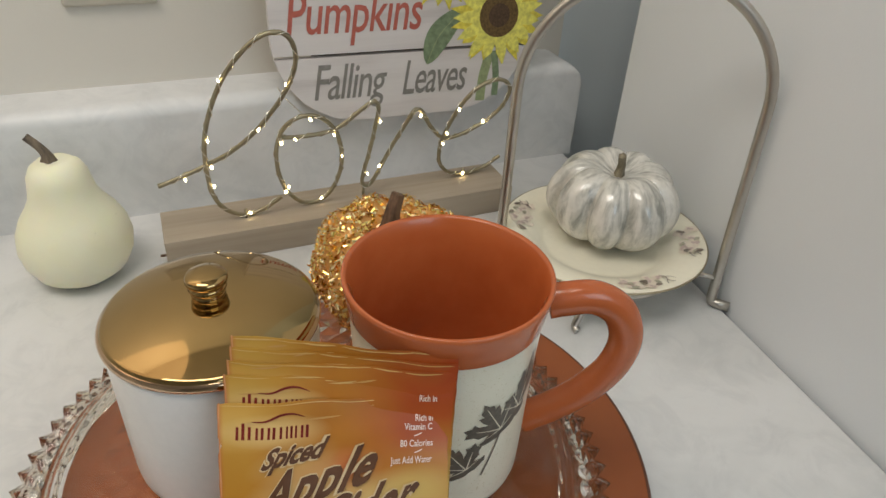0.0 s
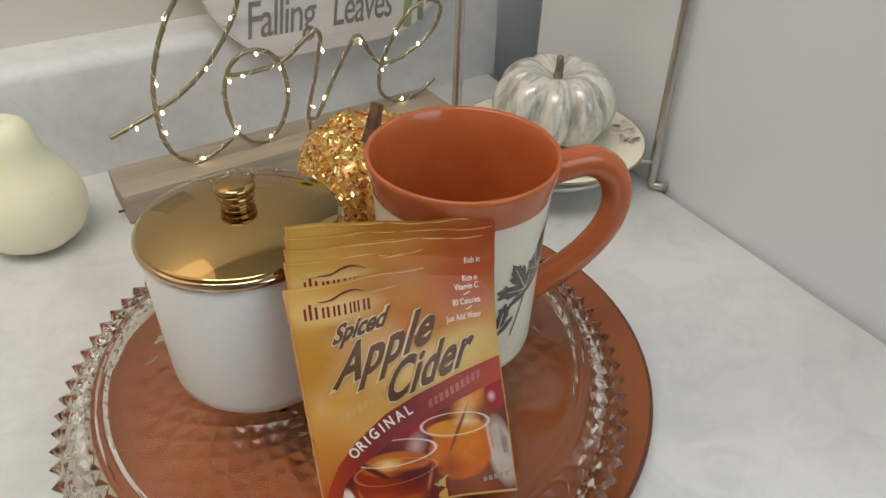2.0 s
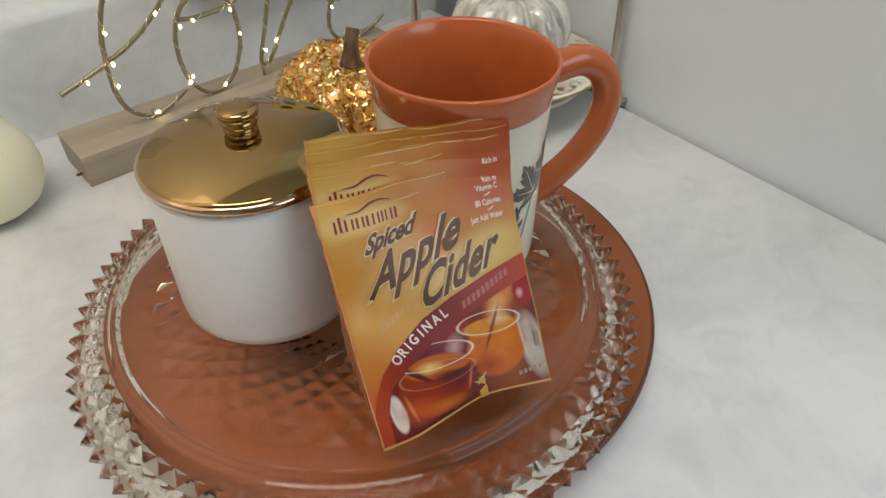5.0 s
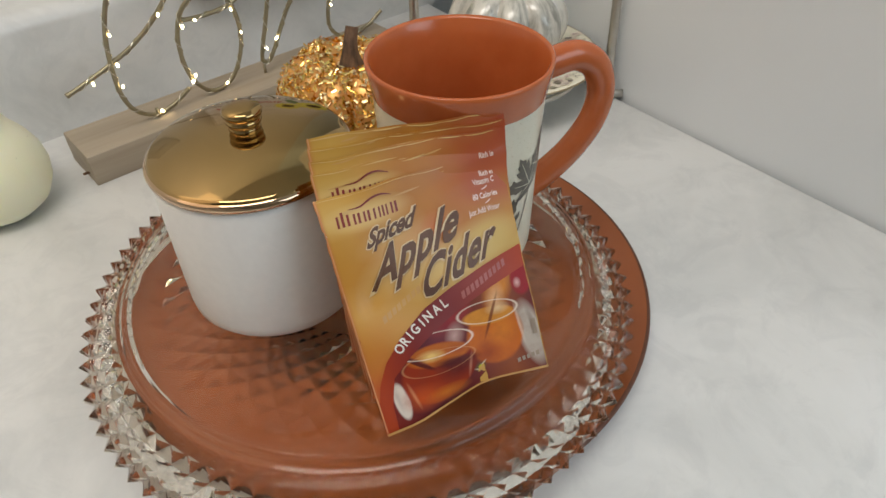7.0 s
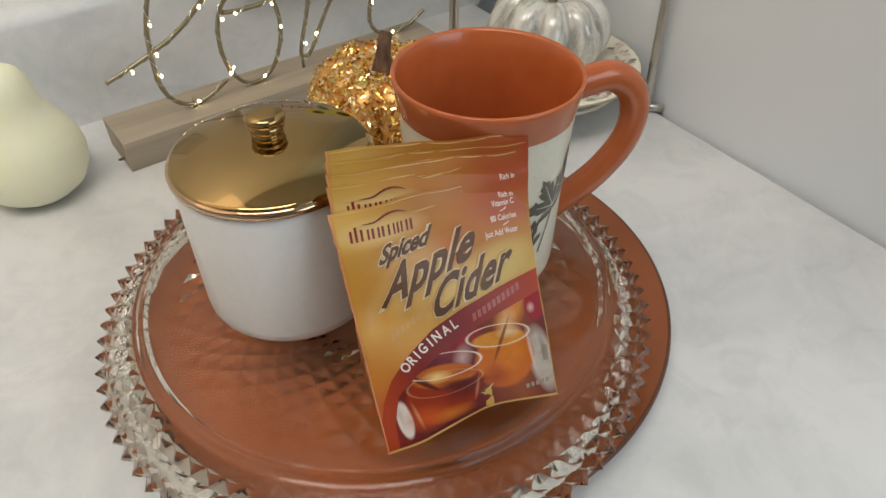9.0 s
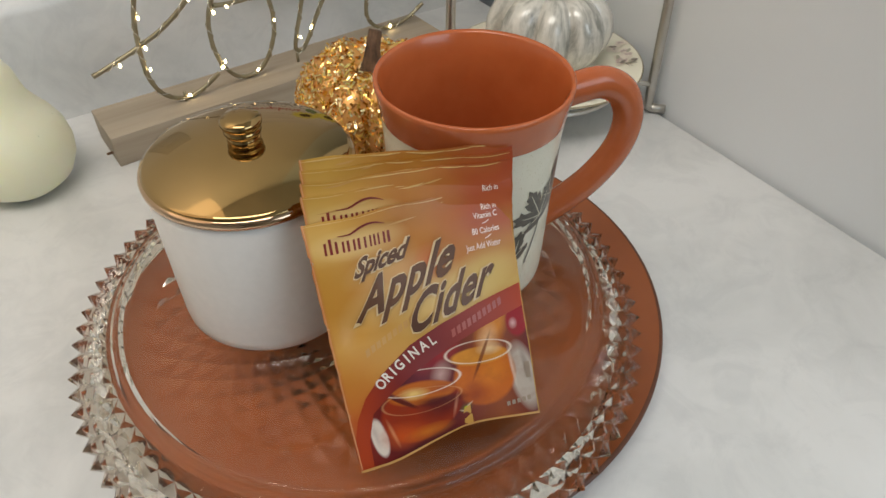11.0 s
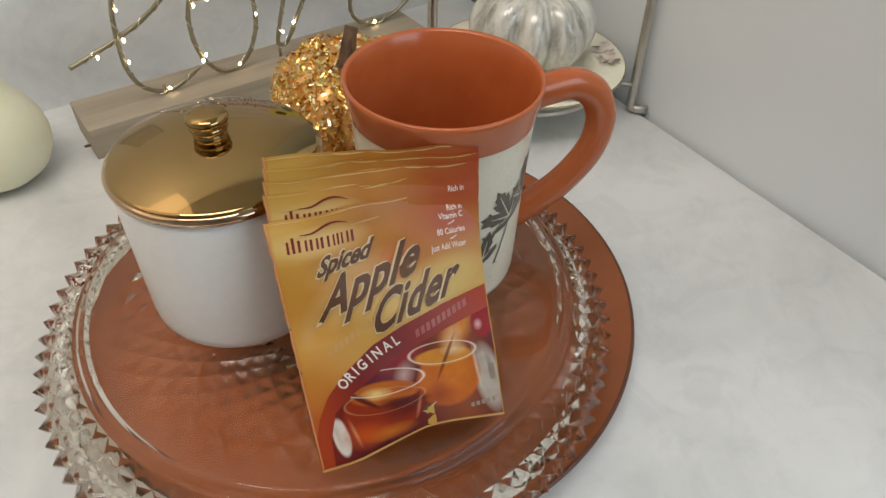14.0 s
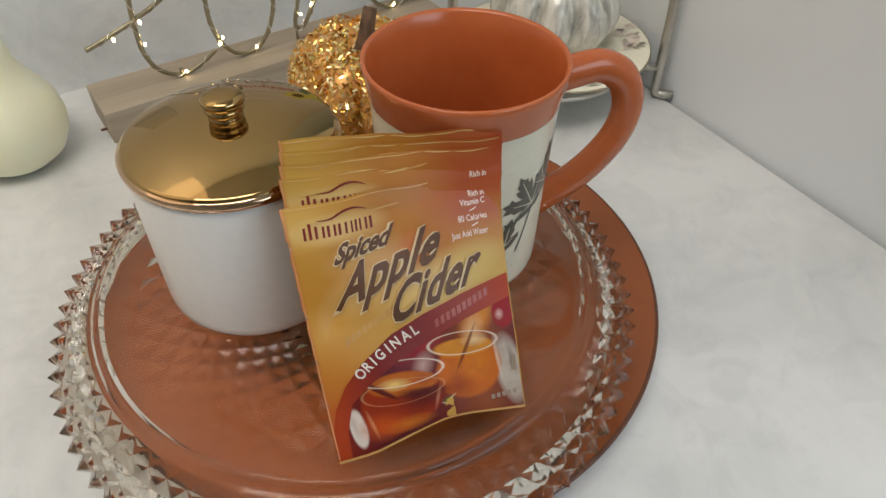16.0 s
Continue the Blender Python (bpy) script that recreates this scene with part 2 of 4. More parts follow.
def tube(path, radius, sides=10, bm=None, closed=False, flat=1.0, up=None):
    """A tube along a path. radius: a number or a function of the way 0..1. flat: the second half-axis over the first."""
    bm = bm or bmesh.new()
    pts = [Vector(p) for p in path]
    n = len(pts)
    rings, side = [], None
    for i, p in enumerate(pts):
        t = (pts[(i + 1) % n] - pts[i - 1]) if closed else (pts[min(i + 1, n - 1)] - pts[max(i - 1, 0)])
        t.normalize()
        if up is not None:
            side = Vector(up).cross(t).normalized()
        elif side is None:
            side = t.orthogonal().normalized()
        else:
            side = (side - t * side.dot(t)).normalized()
        other = t.cross(side)
        r = radius(i / max(n - 1, 1)) if callable(radius) else radius
        rings.append([bm.verts.new(p + side * (r * math.cos(2 * math.pi * k / sides)) + other * (r * flat * math.sin(2 * math.pi * k / sides))) for k in range(sides)])
    for i in range(n if closed else n - 1):
        a, b = rings[i], rings[(i + 1) % n]
        for k in range(sides):
            j = (k + 1) % sides
            bm.faces.new((a[k], a[j], b[j], b[k]))
    if not closed:
        bm.faces.new(rings[0][::-1])
        bm.faces.new(rings[-1])
    return bm


# ---- the large structure ----
BACK, LEDGE, SIDE = 0.5915, 0.6400, 0.3756
def slanted(x0, x1, y0, y1, z0, z1, left=True):
    """A box whose right end, or both ends, follow the slightly oblique line of the tall panel."""
    bm = box(x0, x1, y0, y1, z0, z1)
    for v in bm.verts:
        if left or v.co.x > (x0 + x1) / 2:
            v.co.x += 0.0799 * v.co.y
    return bm


thing("countertop", slanted(-1.6, SIDE - 0.0028, -0.05, LEDGE - 0.002, -0.04, 0.0, False), M["counter"], bevel=0.004,
      label="white marbled laminate kitchen countertop with grey clouding", category="countertop", kind="structure")

thing("base_cabinet", box(-1.6, 0.365, 0.0, LEDGE - 0.002, -0.9, -0.0405), M["shade_wall"], smooth=False,
      label="plain painted cabinet body carrying the countertop", category="cabinet", kind="structure")


def backsplash():
    bm = bmesh.new()
    edge = [(BACK + 0.013 - 0.013 * math.cos(a), 0.093 + 0.013 * math.sin(a)) for a in [math.pi / 2 * k / 8 for k in range(9)]]
    prof = [(BACK, -0.002), (BACK, 0.06)] + edge + [(LEDGE, 0.1075), (LEDGE, -0.002)]
    x0, x1, rad = -1.6, 0.4270, 0.028
    cols = [x0] + [x1 - rad + rad * math.sin(math.pi / 2 * k / 8) for k in range(9)]
    rows = []
    for x in cols:
        over = max(0.0, x - (x1 - rad))
        top = 0.1075 - (rad - math.sqrt(max(rad * rad - over * over, 0)))
        rows.append([bm.verts.new((x, y, min(z, top) if z > 0.05 else z)) for y, z in prof])
    for a, b in zip(rows, rows[1:]):
        for i in range(len(prof)):
            j = (i + 1) % len(prof)
            bm.faces.new((a[i], b[i], b[j], a[j]))
    bm.faces.new(rows[0])
    bm.faces.new(rows[-1][::-1])
    return bm


thing("backsplash", backsplash(), M["counter"], sharp=35,
      label="low white marbled backsplash with a rounded top edge", category="backsplash", kind="structure")
thing("wall_north", box(-1.8, 0.4240, LEDGE, LEDGE + 0.12, -0.9, 1.5), M["wall"], smooth=False,
      label="beige painted kitchen wall behind the counter", category="wall", kind="structure")
thing("wall_recess", box(0.4240, 1.4, LEDGE + 0.003, LEDGE + 0.12, -0.9, 1.5), M["recess"], smooth=False,
      label="blue-grey painted wall in the gap beside the counter", category="wall", kind="structure")
thing("wall_west", box(-1.9, -1.8, -2.4, LEDGE, -0.9, 1.5), M["shade_wall"], smooth=False, label="plain painted side wall of the kitchen", category="wall", kind="structure")
thing("wall_east", box(1.4, 1.5, -2.4, LEDGE + 0.12, -0.9, 1.5), M["shade_wall"], smooth=False, label="plain painted far side wall", category="wall", kind="structure")
thing("wall_south", box(-1.9, 1.5, -2.5, -2.4, -0.9, 1.5), M["shade_wall"], smooth=False, label="plain painted wall behind the camera", category="wall", kind="structure")
thing("floor", box(-1.9, 1.5, -2.5, LEDGE + 0.12, -1.0, -0.9), M["floor"], smooth=False, label="plain brown kitchen floor", category="floor", kind="structure")
thing("ceiling", box(-1.9, 1.5, -2.5, LEDGE + 0.12, 1.5, 1.6), M["shade_wall"], smooth=False, label="plain off-white ceiling", category="ceiling", kind="structure")
thing("side_panel", slanted(SIDE, 1.10, -0.22, 0.509, -0.9, 0.85), M["panel"], bevel=0.004,
      label="flat light grey enamelled tall panel beside the counter", category="panel", kind="structure")


# ---- the orange charger and the glass stand on it ----
CHARGER = (0.0748, 0.2437)
charger = thing("charger_plate", lathe([(0, 0.0015), (0.108, 0.0015), (0.112, 0.003), (0.128, 0.0085), (0.150, 0.0115), (0.1646, 0.0142), (0.1670, 0.0158), (0.1656, 0.0172), (0.150, 0.0146),
                              (0.128, 0.0118), (0.114, 0.0062), (0.110, 0.0048), (0, 0.0048)], 128), M["charger"], pose(*CHARGER, 0) @ Matrix.Diagonal((0.988, 0.988, 1.0, 1.0)), sharp=50,
      label="round burnt-orange charger plate lying on the counter", category="charger plate")

part("rim", lathe([(0.1652, 0.01725), (0.1662, 0.01735), (0.1673, 0.0165), (0.1675, 0.0157), (0.1668, 0.0149)], 128), plain("dark_rim_lacquer", srgb(92, 50, 28), 0.35, vary=0.2), charger, "thin dark brown rim")

STAND = (0.0458, 0.2248)
TOP = 0.0585


STUDS = 84


def studded(bm, line, height, first, angle0=0.0, count=STUDS):
    """Rows of four-sided points along a profile line of (radius, z, normal out, normal up). Returns the last row of verts."""
    step = 2 * math.pi / count

    def spot(k, n, d):
        r, z, nr, nz = line[k]
        a = angle0 + step * n
        return ((r + nr * d) * math.cos(a), (r + nr * d) * math.sin(a), z + nz * d)

    rows = [first] + [[bm.verts.new(spot(k, n + k / 2, 0.0)) for n in range(count)] for k in range(1, len(line))]
    for k in range(len(line)):
        for n in range(count):
            # the point of row k stands over (n + (k + 1) / 2)
            left, right = rows[k][n], rows[k][(n + 1) % count]
            if 0 < k < len(line) - 1:
                top, low = rows[k - 1][(n + 1) % count], rows[k + 1][n]
                tip = bm.verts.new(spot(k, n + (k + 1) / 2, height[k]))
                for a, b in ((top, left), (left, low), (low, right), (right, top)):
                    bm.faces.new((tip, a, b))
            elif k == 0 and height[0]:
                low = rows[1][n]
                tip = bm.verts.new((left.co + right.co + low.co) / 3 + (right.co - left.co).cross(low.co - left.co).normalized() * -height[0])
                for a, b in ((left, low), (low, right), (right, left)):
                    bm.faces.new((tip, a, b))
            elif k == 0:
                bm.faces.new((left, rows[1][n], right))
            else:
                bm.faces.new((left, right, rows[k - 1][(n + 1) % count]))
    return rows[-1]


def stand_top():
    """Clear top with a double lip, a smooth shoulder, a skirt of pointed studs, and a faintly patterned underside."""
    bm = bmesh.new()

    def ring(r, z, turn=0.0):
        return [bm.verts.new((r * math.cos(2 * math.pi * (i + turn) / STUDS), r * math.sin(2 * math.pi * (i + turn) / STUDS), z)) for i in range(STUDS)]

    def band(a, b):
        for i in range(STUDS):
            j = (i + 1) % STUDS
            bm.faces.new((a[i], b[i], b[j], a[j])).smooth = True

    def cap(row, z):
        centre = bm.verts.new((0, 0, z))
        for i in range(len(row)):
            bm.faces.new((centre, row[i], row[(i + 1) % len(row)])).smooth = True

    last = ring(0.1205, TOP)
    cap(last, TOP)
    for r, z in ((0.1222, 0.0002), (0.1232, 0.0010), (0.1242, 0.0016), (0.1254, 0.0016), (0.1262, 0.0008), (0.1272, 0.0002), (0.1282, 0.0004), (0.1290, -0.0004), (0.1305, -0.0010)):
        nxt = ring(r, TOP + z)
        band(last, nxt)
        last = nxt
    line = []
    for k in range(7):
        t = k / 6
        a = radians(24 + 86 * t)
        line.append((0.1305 + 0.0197 * math.sin(radians(100) * t), TOP - 0.0010 - 0.0306 * t ** 1.5, math.sin(a), math.cos(a)))
    last = studded(bm, line, [0.0016, 0.0038, 0.0043, 0.0046, 0.0050, 0.0046, 0], last)
    half = 3.0
    for r, z in ((0.1455, -0.0325), (0.1425, -0.0322), (0.1420, -0.0220), (0.1400, -0.0140), (0.1350, -0.0088), (0.1295, -0.0070), (0.1200, -0.0066)):
        nxt = ring(r, TOP + z, half)
        band(last, nxt)
        last = nxt
    coarse, r0 = 42, 0.1165
    start = [bm.verts.new((r0 * math.cos(2 * math.pi * (2 * i + half) / STUDS), r0 * math.sin(2 * math.pi * (2 * i + half) / STUDS), TOP - 0.0066)) for i in range(coarse)]
    for i in range(coarse):
        a, b, c = last[2 * i], last[2 * i + 1], last[(2 * i + 2) % STUDS]
        p, q = start[i], start[(i + 1) % coarse]
        bm.faces.new((a, b, p)), bm.faces.new((b, q, p)), bm.faces.new((b, c, q))
    under = [(r0 * 0.925 ** k, TOP - 0.0066, 0.0, -1.0) for k in range(13)]
    last = studded(bm, under, [0] + [0.0014 * 0.96 ** k for k in range(1, 12)] + [0], start, 2 * math.pi * half / STUDS, coarse)
    cap(last, TOP - 0.0066)
    bmesh.ops.recalc_face_normals(bm, faces=bm.faces)
    return bm


def stand_piece(skirt):
    """The studded skirt, or the disc inside it."""
    bm = stand_top()
    away = [f for f in bm.faces if (math.hypot(*f.calc_center_median().xy) > 0.1306) != skirt]
    bmesh.ops.delete(bm, geom=away, context="FACES")
    return bm


stand = empty("cake_stand", pose(*STAND, 0), label="clear pressed-glass cake stand with pointed studs, on the charger", category="cake stand")
part("disc", stand_piece(False), M["glass"], stand, "clear glass disc with a raised lip", smooth=None, sharp=6).visible_shadow = False
part("skirt", stand_piece(True), M["studs"], stand, "pressed-glass skirt of pointed studs", smooth=None, sharp=6)
part("foot", lathe([(0, TOP - 0.0070), (0.0400, TOP - 0.0070), (0.0380, 0.036), (0.0440, 0.012), (0.0500, 0.0075), (0.0500, 0.0052), (0, 0.0052)], 64),
     M["foot_glass"], stand, sharp=50).visible_shadow = False


# ---- the mug ----
MUG = (0.1027, 0.2046)


def mug_body():
    out = [(0, 0.0015), (0.030, 0.0015), (0.032, 0.0), (0.0375, 0.0003), (0.0398, 0.0018), (0.0406, 0.0055), (0.0410, 0.02), (0.0414, 0.05), (0.0419, 0.075), (0.0427, 0.0905), (0.0432, 0.0965),
           (0.0435, 0.0975), (0.0440, 0.101), (0.0449, 0.106), (0.0459, 0.1115), (0.0459, 0.1134), (0.0449, 0.1141), (0.0436, 0.1124), (0.0420, 0.104),
           (0.0398, 0.09), (0.0385, 0.06), (0.0375, 0.02), (0.034, 0.010), (0.028, 0.0065), (0, 0.006)]
    bm = lathe(out, 96)
    for f in bm.faces:
        c = f.calc_center_median()
        outer = math.hypot(c.x, c.y) > 0.0400 + 0.012 * max(0.0, c.z - 0.02)
        f.material_index = 1 if c.z < 0.004 or outer and c.z < 0.0968 else 0
    return bm


mug = empty("mug", pose(*MUG, TOP + 0.0002), label="cream ceramic mug with orange rim and handle, on glass stand", category="mug")
part("body", mug_body(), [M["orange"], M["cream"]], mug)
HANDLE = radians(-20.0)
handle_path = smooth_path([(0.0452, 0, 0.0974), (0.052, 0, 0.0988), (0.066, 0, 0.0998), (0.0785, 0, 0.0920), (0.0845, 0, 0.0765), (0.0815, 0, 0.0590), (0.0705, 0, 0.0430), (0.0560, 0, 0.0310), (0.0412, 0, 0.0225)], 8)
hb = tube(handle_path, lambda t: 0.0086 - 0.0006 * math.sin(math.pi * t), 16, flat=0.86, up=(0, 1, 0))
bmesh.ops.rotate(hb, verts=hb.verts, cent=(0, 0, 0), matrix=Matrix.Rotation(HANDLE, 3, "Z"))
part("handle", hb, M["orange"], mug, "orange glazed ear handle")


# ---- the canister ----
CAN = (0.0062, 0.2455)
can = empty("canister", pose(*CAN, TOP + 0.0002) , label="white ceramic canister with shiny gold lid, on glass stand", category="canister")
part("body", lathe([(0, 0.001), (0.040, 0.0), (0.0440, 0.0008), (0.0458, 0.0032), (0.0463, 0.008), (0.0465, 0.03), (0.0467, 0.076), (0.0465, 0.0798), (0.0442, 0.0805),
                    (0.0432, 0.079), (0.0430, 0.02), (0.041, 0.006), (0, 0.005)], 96), M["porcelain"], can, "white ceramic pot")
dome = [(0.0460 * q, 0.0862 + 0.0090 * (1 - q ** 2.3)) for q in (1.0, 0.975, 0.94, 0.88, 0.8, 0.7, 0.6, 0.5, 0.4, 0.3, 0.2, 0.1)]
lid_mesh = lathe([(0, 0.0798), (0.0455, 0.0804), (0.0473, 0.0810), (0.0481, 0.0822), (0.0482, 0.0834), (0.0476, 0.0846), (0.0467, 0.0852), (0.0463, 0.0855)] + dome + [(0, 0.0952)], 96)
for f in lid_mesh.faces:
    f.material_index = 1 if 0.0803 < f.calc_center_median().z < 0.0853 else 0
lid = part("lid", lid_mesh, [M["gold"], M["rim_gold"]], can, "shiny gold lid, rolled rim coloured paler for its reflections")
part("knob", lathe([(0, 0.0938), (0.0070, 0.0938), (0.0075, 0.0951), (0.0073, 0.0965), (0.0068, 0.0970), (0.0077, 0.0977), (0.0083, 0.0989), (0.0079, 0.1001), (0.0074, 0.1006),
                    (0.0085, 0.1014), (0.0091, 0.1027), (0.0091, 0.1041), (0.0083, 0.1054), (0.0046, 0.1061), (0, 0.1063)], 48),
     M["gold"], lid)

# ---- the pear ----
def ridged_stem(points, foot, tip, ridges=5, flare=3.0):
    """A stem that spreads into a ridged foot and narrows to a cut tip."""
    path = smooth_path(points, 7)
    bm = bmesh.new()
    n, rings, sides = len(path), [], 30
    for i, p in enumerate(path):
        t = i / (n - 1)
        d = (path[min(i + 1, n - 1)] - path[max(i - 1, 0)]).normalized()
        s1 = d.cross(Vector((0, 1, 0))).normalized()
        s2 = d.cross(s1)
        r = tip + (foot - tip) * math.exp(-flare * 2.2 * t)
        ring = []
        for k in range(sides):
            a = 2 * math.pi * k / sides + 0.9 * t
            rr = r * (1 + (0.10 + 0.30 * math.exp(-5 * t)) * math.cos(ridges * a))
            ring.append(bm.verts.new(p + (s1 * math.cos(a) + s2 * math.sin(a)) * rr))
        rings.append(ring)
    for a, b in zip(rings, rings[1:]):
        for k in range(sides):
            j = (k + 1) % sides
            bm.faces.new((a[k], a[j], b[j], b[k]))
    bm.faces.new(rings[0][::-1]), bm.faces.new(rings[-1])
    return bm


def pear_wobble(r, z, a):
    return r * (1 + 0.02 * math.sin(2 * a + 0.6) + 0.012 * math.sin(3 * a)), z


pear = empty("pear", pose(-0.0795, 0.5115, 0.0) @ Matrix.Diagonal((1.0, 1.0, 1.02, 1.0)), label="smooth cream decorative pear with brown stem on the counter", category="decorative pear")
part("body", lathe([(0, 0.002), (0.014, 0.0005), (0.024, 0.0025), (0.034, 0.010), (0.0395, 0.021), (0.0412, 0.032), (0.0395, 0.044), (0.0345, 0.055), (0.0282, 0.064), (0.0240, 0.072), (0.0222, 0.080),
                    (0.0208, 0.089), (0.0175, 0.096), (0.0115, 0.1005), (0.005, 0.1000), (0, 0.0995)], 64, wobble=pear_wobble), M["pear"], pear)
part("stem", ridged_stem([(-0.003, 0, 0.0960), (-0.003, 0.0, 0.104), (-0.006, 0.0, 0.111), (-0.0135, 0.002, 0.1195)], 0.0085, 0.0027, 4, 2.4), M["pear_stem"], pear, "twisted brown stem")


# ---- pumpkins ----
def pumpkin_body(radius, height, ribs, depth, steps=160, levels=40, dip=0.22, seed=0.0):
    bm = bmesh.new()
    rows = []
    for k in range(levels + 1):
        v = math.pi * k / levels
        row = []
        for i in range(steps):
            a = 2 * math.pi * i / steps
            lobe = abs(math.sin((a + 0.05 * math.sin(2 * a + 1) + 0.035 * math.sin(5 * a)) * ribs / 2 + seed)) ** 0.6
            r = radius * (math.sin(v) ** 0.8) * (1 - depth * (1 - lobe)) * (1 + 0.025 * math.sin(3 * a + seed * 5))
            c = math.cos(v)
            z = height / 2 * (1 + c) - height * dip * math.exp(-(r / (radius * 0.38)) ** 2) * (1 if c > 0 else -0.5)
            row.append(bm.verts.new((r * math.cos(a), r * math.sin(a), z)))
        rows.append(row)
    for a, b in zip(rows, rows[1:]):
        for i in range(steps):
            j = (i + 1) % steps
            bm.faces.new((a[i], b[i], b[j], a[j]))
    bmesh.ops.remove_doubles(bm, verts=bm.verts, dist=1e-5)
    return bm


white_pumpkin = empty("white_pumpkin", pose(0.3305, 0.3850, 0.0338, 2, 0, 10), label="pearly white decorative pumpkin with grey streaks on flowered plate", category="decorative pumpkin")
part("body", pumpkin_body(0.0537, 0.073, 9, 0.22, 216), M["pearl"], white_pumpkin)
part("stem", ridged_stem([(0, 0, 0.0480), (0.0, 0.0, 0.0585), (-0.001, -0.001, 0.0675), (-0.005, -0.003, 0.0780)], 0.0085, 0.0028, 5, 2.2), M["grey_stem"], white_pumpkin, "short grey-green stem")

GOLD = (0.1150, 0.3158)
gold_pumpkin = empty("gold_pumpkin", pose(*GOLD, TOP + 0.0005), label="decorative pumpkin covered in gold glitter with dark brown stem", category="decorative pumpkin")
gp = pumpkin_body(0.0488, 0.077, 9, 0.19, seed=0.4)
gp.normal_update()
spots = [(f.calc_center_median(), f.normal.copy(), f.calc_area()) for f in gp.faces]
part("body", gp, plain("copper_paint", srgb(232, 176, 104), 0.35, 0.5), gold_pumpkin)
rng = random.Random(5)
fl = bmesh.new()
weights = [s[2] for s in spots]
for c, nrm, _ in rng.choices(spots, weights, k=8800):
    nrm = (nrm + Vector((rng.gauss(0, 0.55), rng.gauss(0, 0.55), rng.gauss(0, 0.55)))).normalized()
    u = nrm.orthogonal().normalized()
    u.rotate(Matrix.Rotation(rng.uniform(0, 6.28), 3, nrm))
    v = nrm.cross(u)
    p = c + Vector((rng.gauss(0, 0.0006), rng.gauss(0, 0.0006), rng.gauss(0, 0.0006))) + nrm * rng.uniform(0.0003, 0.0016)
    L, B = rng.uniform(0.0009, 0.0023), rng.uniform(0.0004, 0.0008)
    fl.faces.new([fl.verts.new(p + u * (L * sx) + v * (B * sy)) for sx, sy in ((-1, -1), (1, -1), (1, 1), (-1, 1))])
flk = part("glitter", fl, M["flakes"], gold_pumpkin, "loose gold glitter flakes", smooth=False)
flk["kind"] = "stuff"
part("stem", ridged_stem([(0, 0, 0.0575), (-0.0005, 0.0, 0.0665), (0.001, 0.001, 0.076), (0.0050, 0.003, 0.0860)], 0.0150, 0.0036, 5, 1.9), M["dark_stem"], gold_pumpkin, "dark brown ridged stem")

# ---- the plate and its rack ----
PLATE = (0.3200, 0.3746)
plate = empty("dinner_plate", pose(*PLATE, 0.0300), label="small ivory china plate with flower sprays, held by the rack", category="plate")
part("dish", lathe([(0, 0.001), (0.045, 0.001), (0.046, 0.0), (0.049, 0.0), (0.051, 0.002), (0.058, 0.0075), (0.066, 0.0100), (0.0835, 0.0138), (0.0840, 0.0147), (0.0830, 0.0152), (0.066, 0.0122),
                    (0.057, 0.0098), (0.050, 0.0045), (0.045, 0.0036), (0, 0.0036)], 96), M["china"], plate)
part("rim_line", lathe([(0.0832, 0.01515), (0.0836, 0.0154), (0.0843, 0.0148), (0.0842, 0.0139)], 96), plain("dull_gold_line", srgb(172, 160, 134), 0.35, 0.7), plate, "thin dull gold rim line")


def rack_parts():
    rack = empty("plate_rack", label="brushed nickel plate rack with a tall arched handle, on counter", category="plate rack")
    a, b = Vector((0.3885, 0.3075, 0.0046)), Vector((0.2415, 0.4055, 0.0046))
    toe, rise = Vector((0.0095, -0.0115, 0)), Vector((0.0045, 0.0095, 0.160))
    top_a, top_b = a + rise, b + Vector((0, 0, 0.160))
    mid, half = (top_a + top_b) / 2, (top_a - top_b) / 2
    arc = [mid + half * math.cos(w) + Vector((0, 0, 0.087 * math.sin(w))) for w in [math.pi * k / 28 for k in range(29)]]
    path = [a + toe, a + toe * 0.25, a + toe * 0.06 + rise * 0.006, a + rise * 0.03] + [a + rise * h for h in (0.3, 0.6, 0.85)] + arc
    path += [top_b.lerp(b, h) for h in (0.15, 0.4, 0.7, 0.97)] + [b + toe * 0.06 + Vector((0, 0, 0.001)), b + toe * 0.25, b + toe]
    part("arch", tube(path, 0.0040, 14), M["nickel"], rack, "brushed nickel arched tube")
    hoop = [Vector((PLATE[0] + 0.066 * math.cos(w), PLATE[1] + 0.066 * math.sin(w), 0.0275)) for w in [2 * math.pi * k / 48 for k in range(48)]]
    part("hoop", tube(hoop, 0.0022, 8, closed=True), M["nickel"], rack)
    for end in (a, b):
        d = (Vector((PLATE[0], PLATE[1], 0)) - Vector((end.x, end.y, 0))).normalized()
        part("arm", tube([Vector((end.x, end.y, 0.0275)), Vector((end.x, end.y, 0.0275)) + d * 0.024], 0.0022, 8), M["nickel"], rack)
    part("front_leg", tube(smooth_path([(0.2790, 0.3265, 0.0270), (0.2690, 0.3180, 0.016), (0.2645, 0.3165, 0.006), (0.2645, 0.3120, 0.0035)], 5), 0.0030, 8), M["nickel"], rack)
    return rack


rack_parts()

# ---- the lit wire word on its wooden base ----
sign = empty("word_sign", label="gold wire word sign with tiny lights on grey wooden base", category="word sign")
part("base", turned_box(-0.0168, 0.3010, 0.4945, 0.5460, 0.0, 0.0262, 0.008), M["wood"], sign, "grey-washed wooden block", bevel=0.0008)


def sign_y(x, z):
    return 0.5203 + 0.0701 * x - 0.2591 * z


def on_sign(points):
    return [(x, sign_y(x, z), z) for x, z in points]


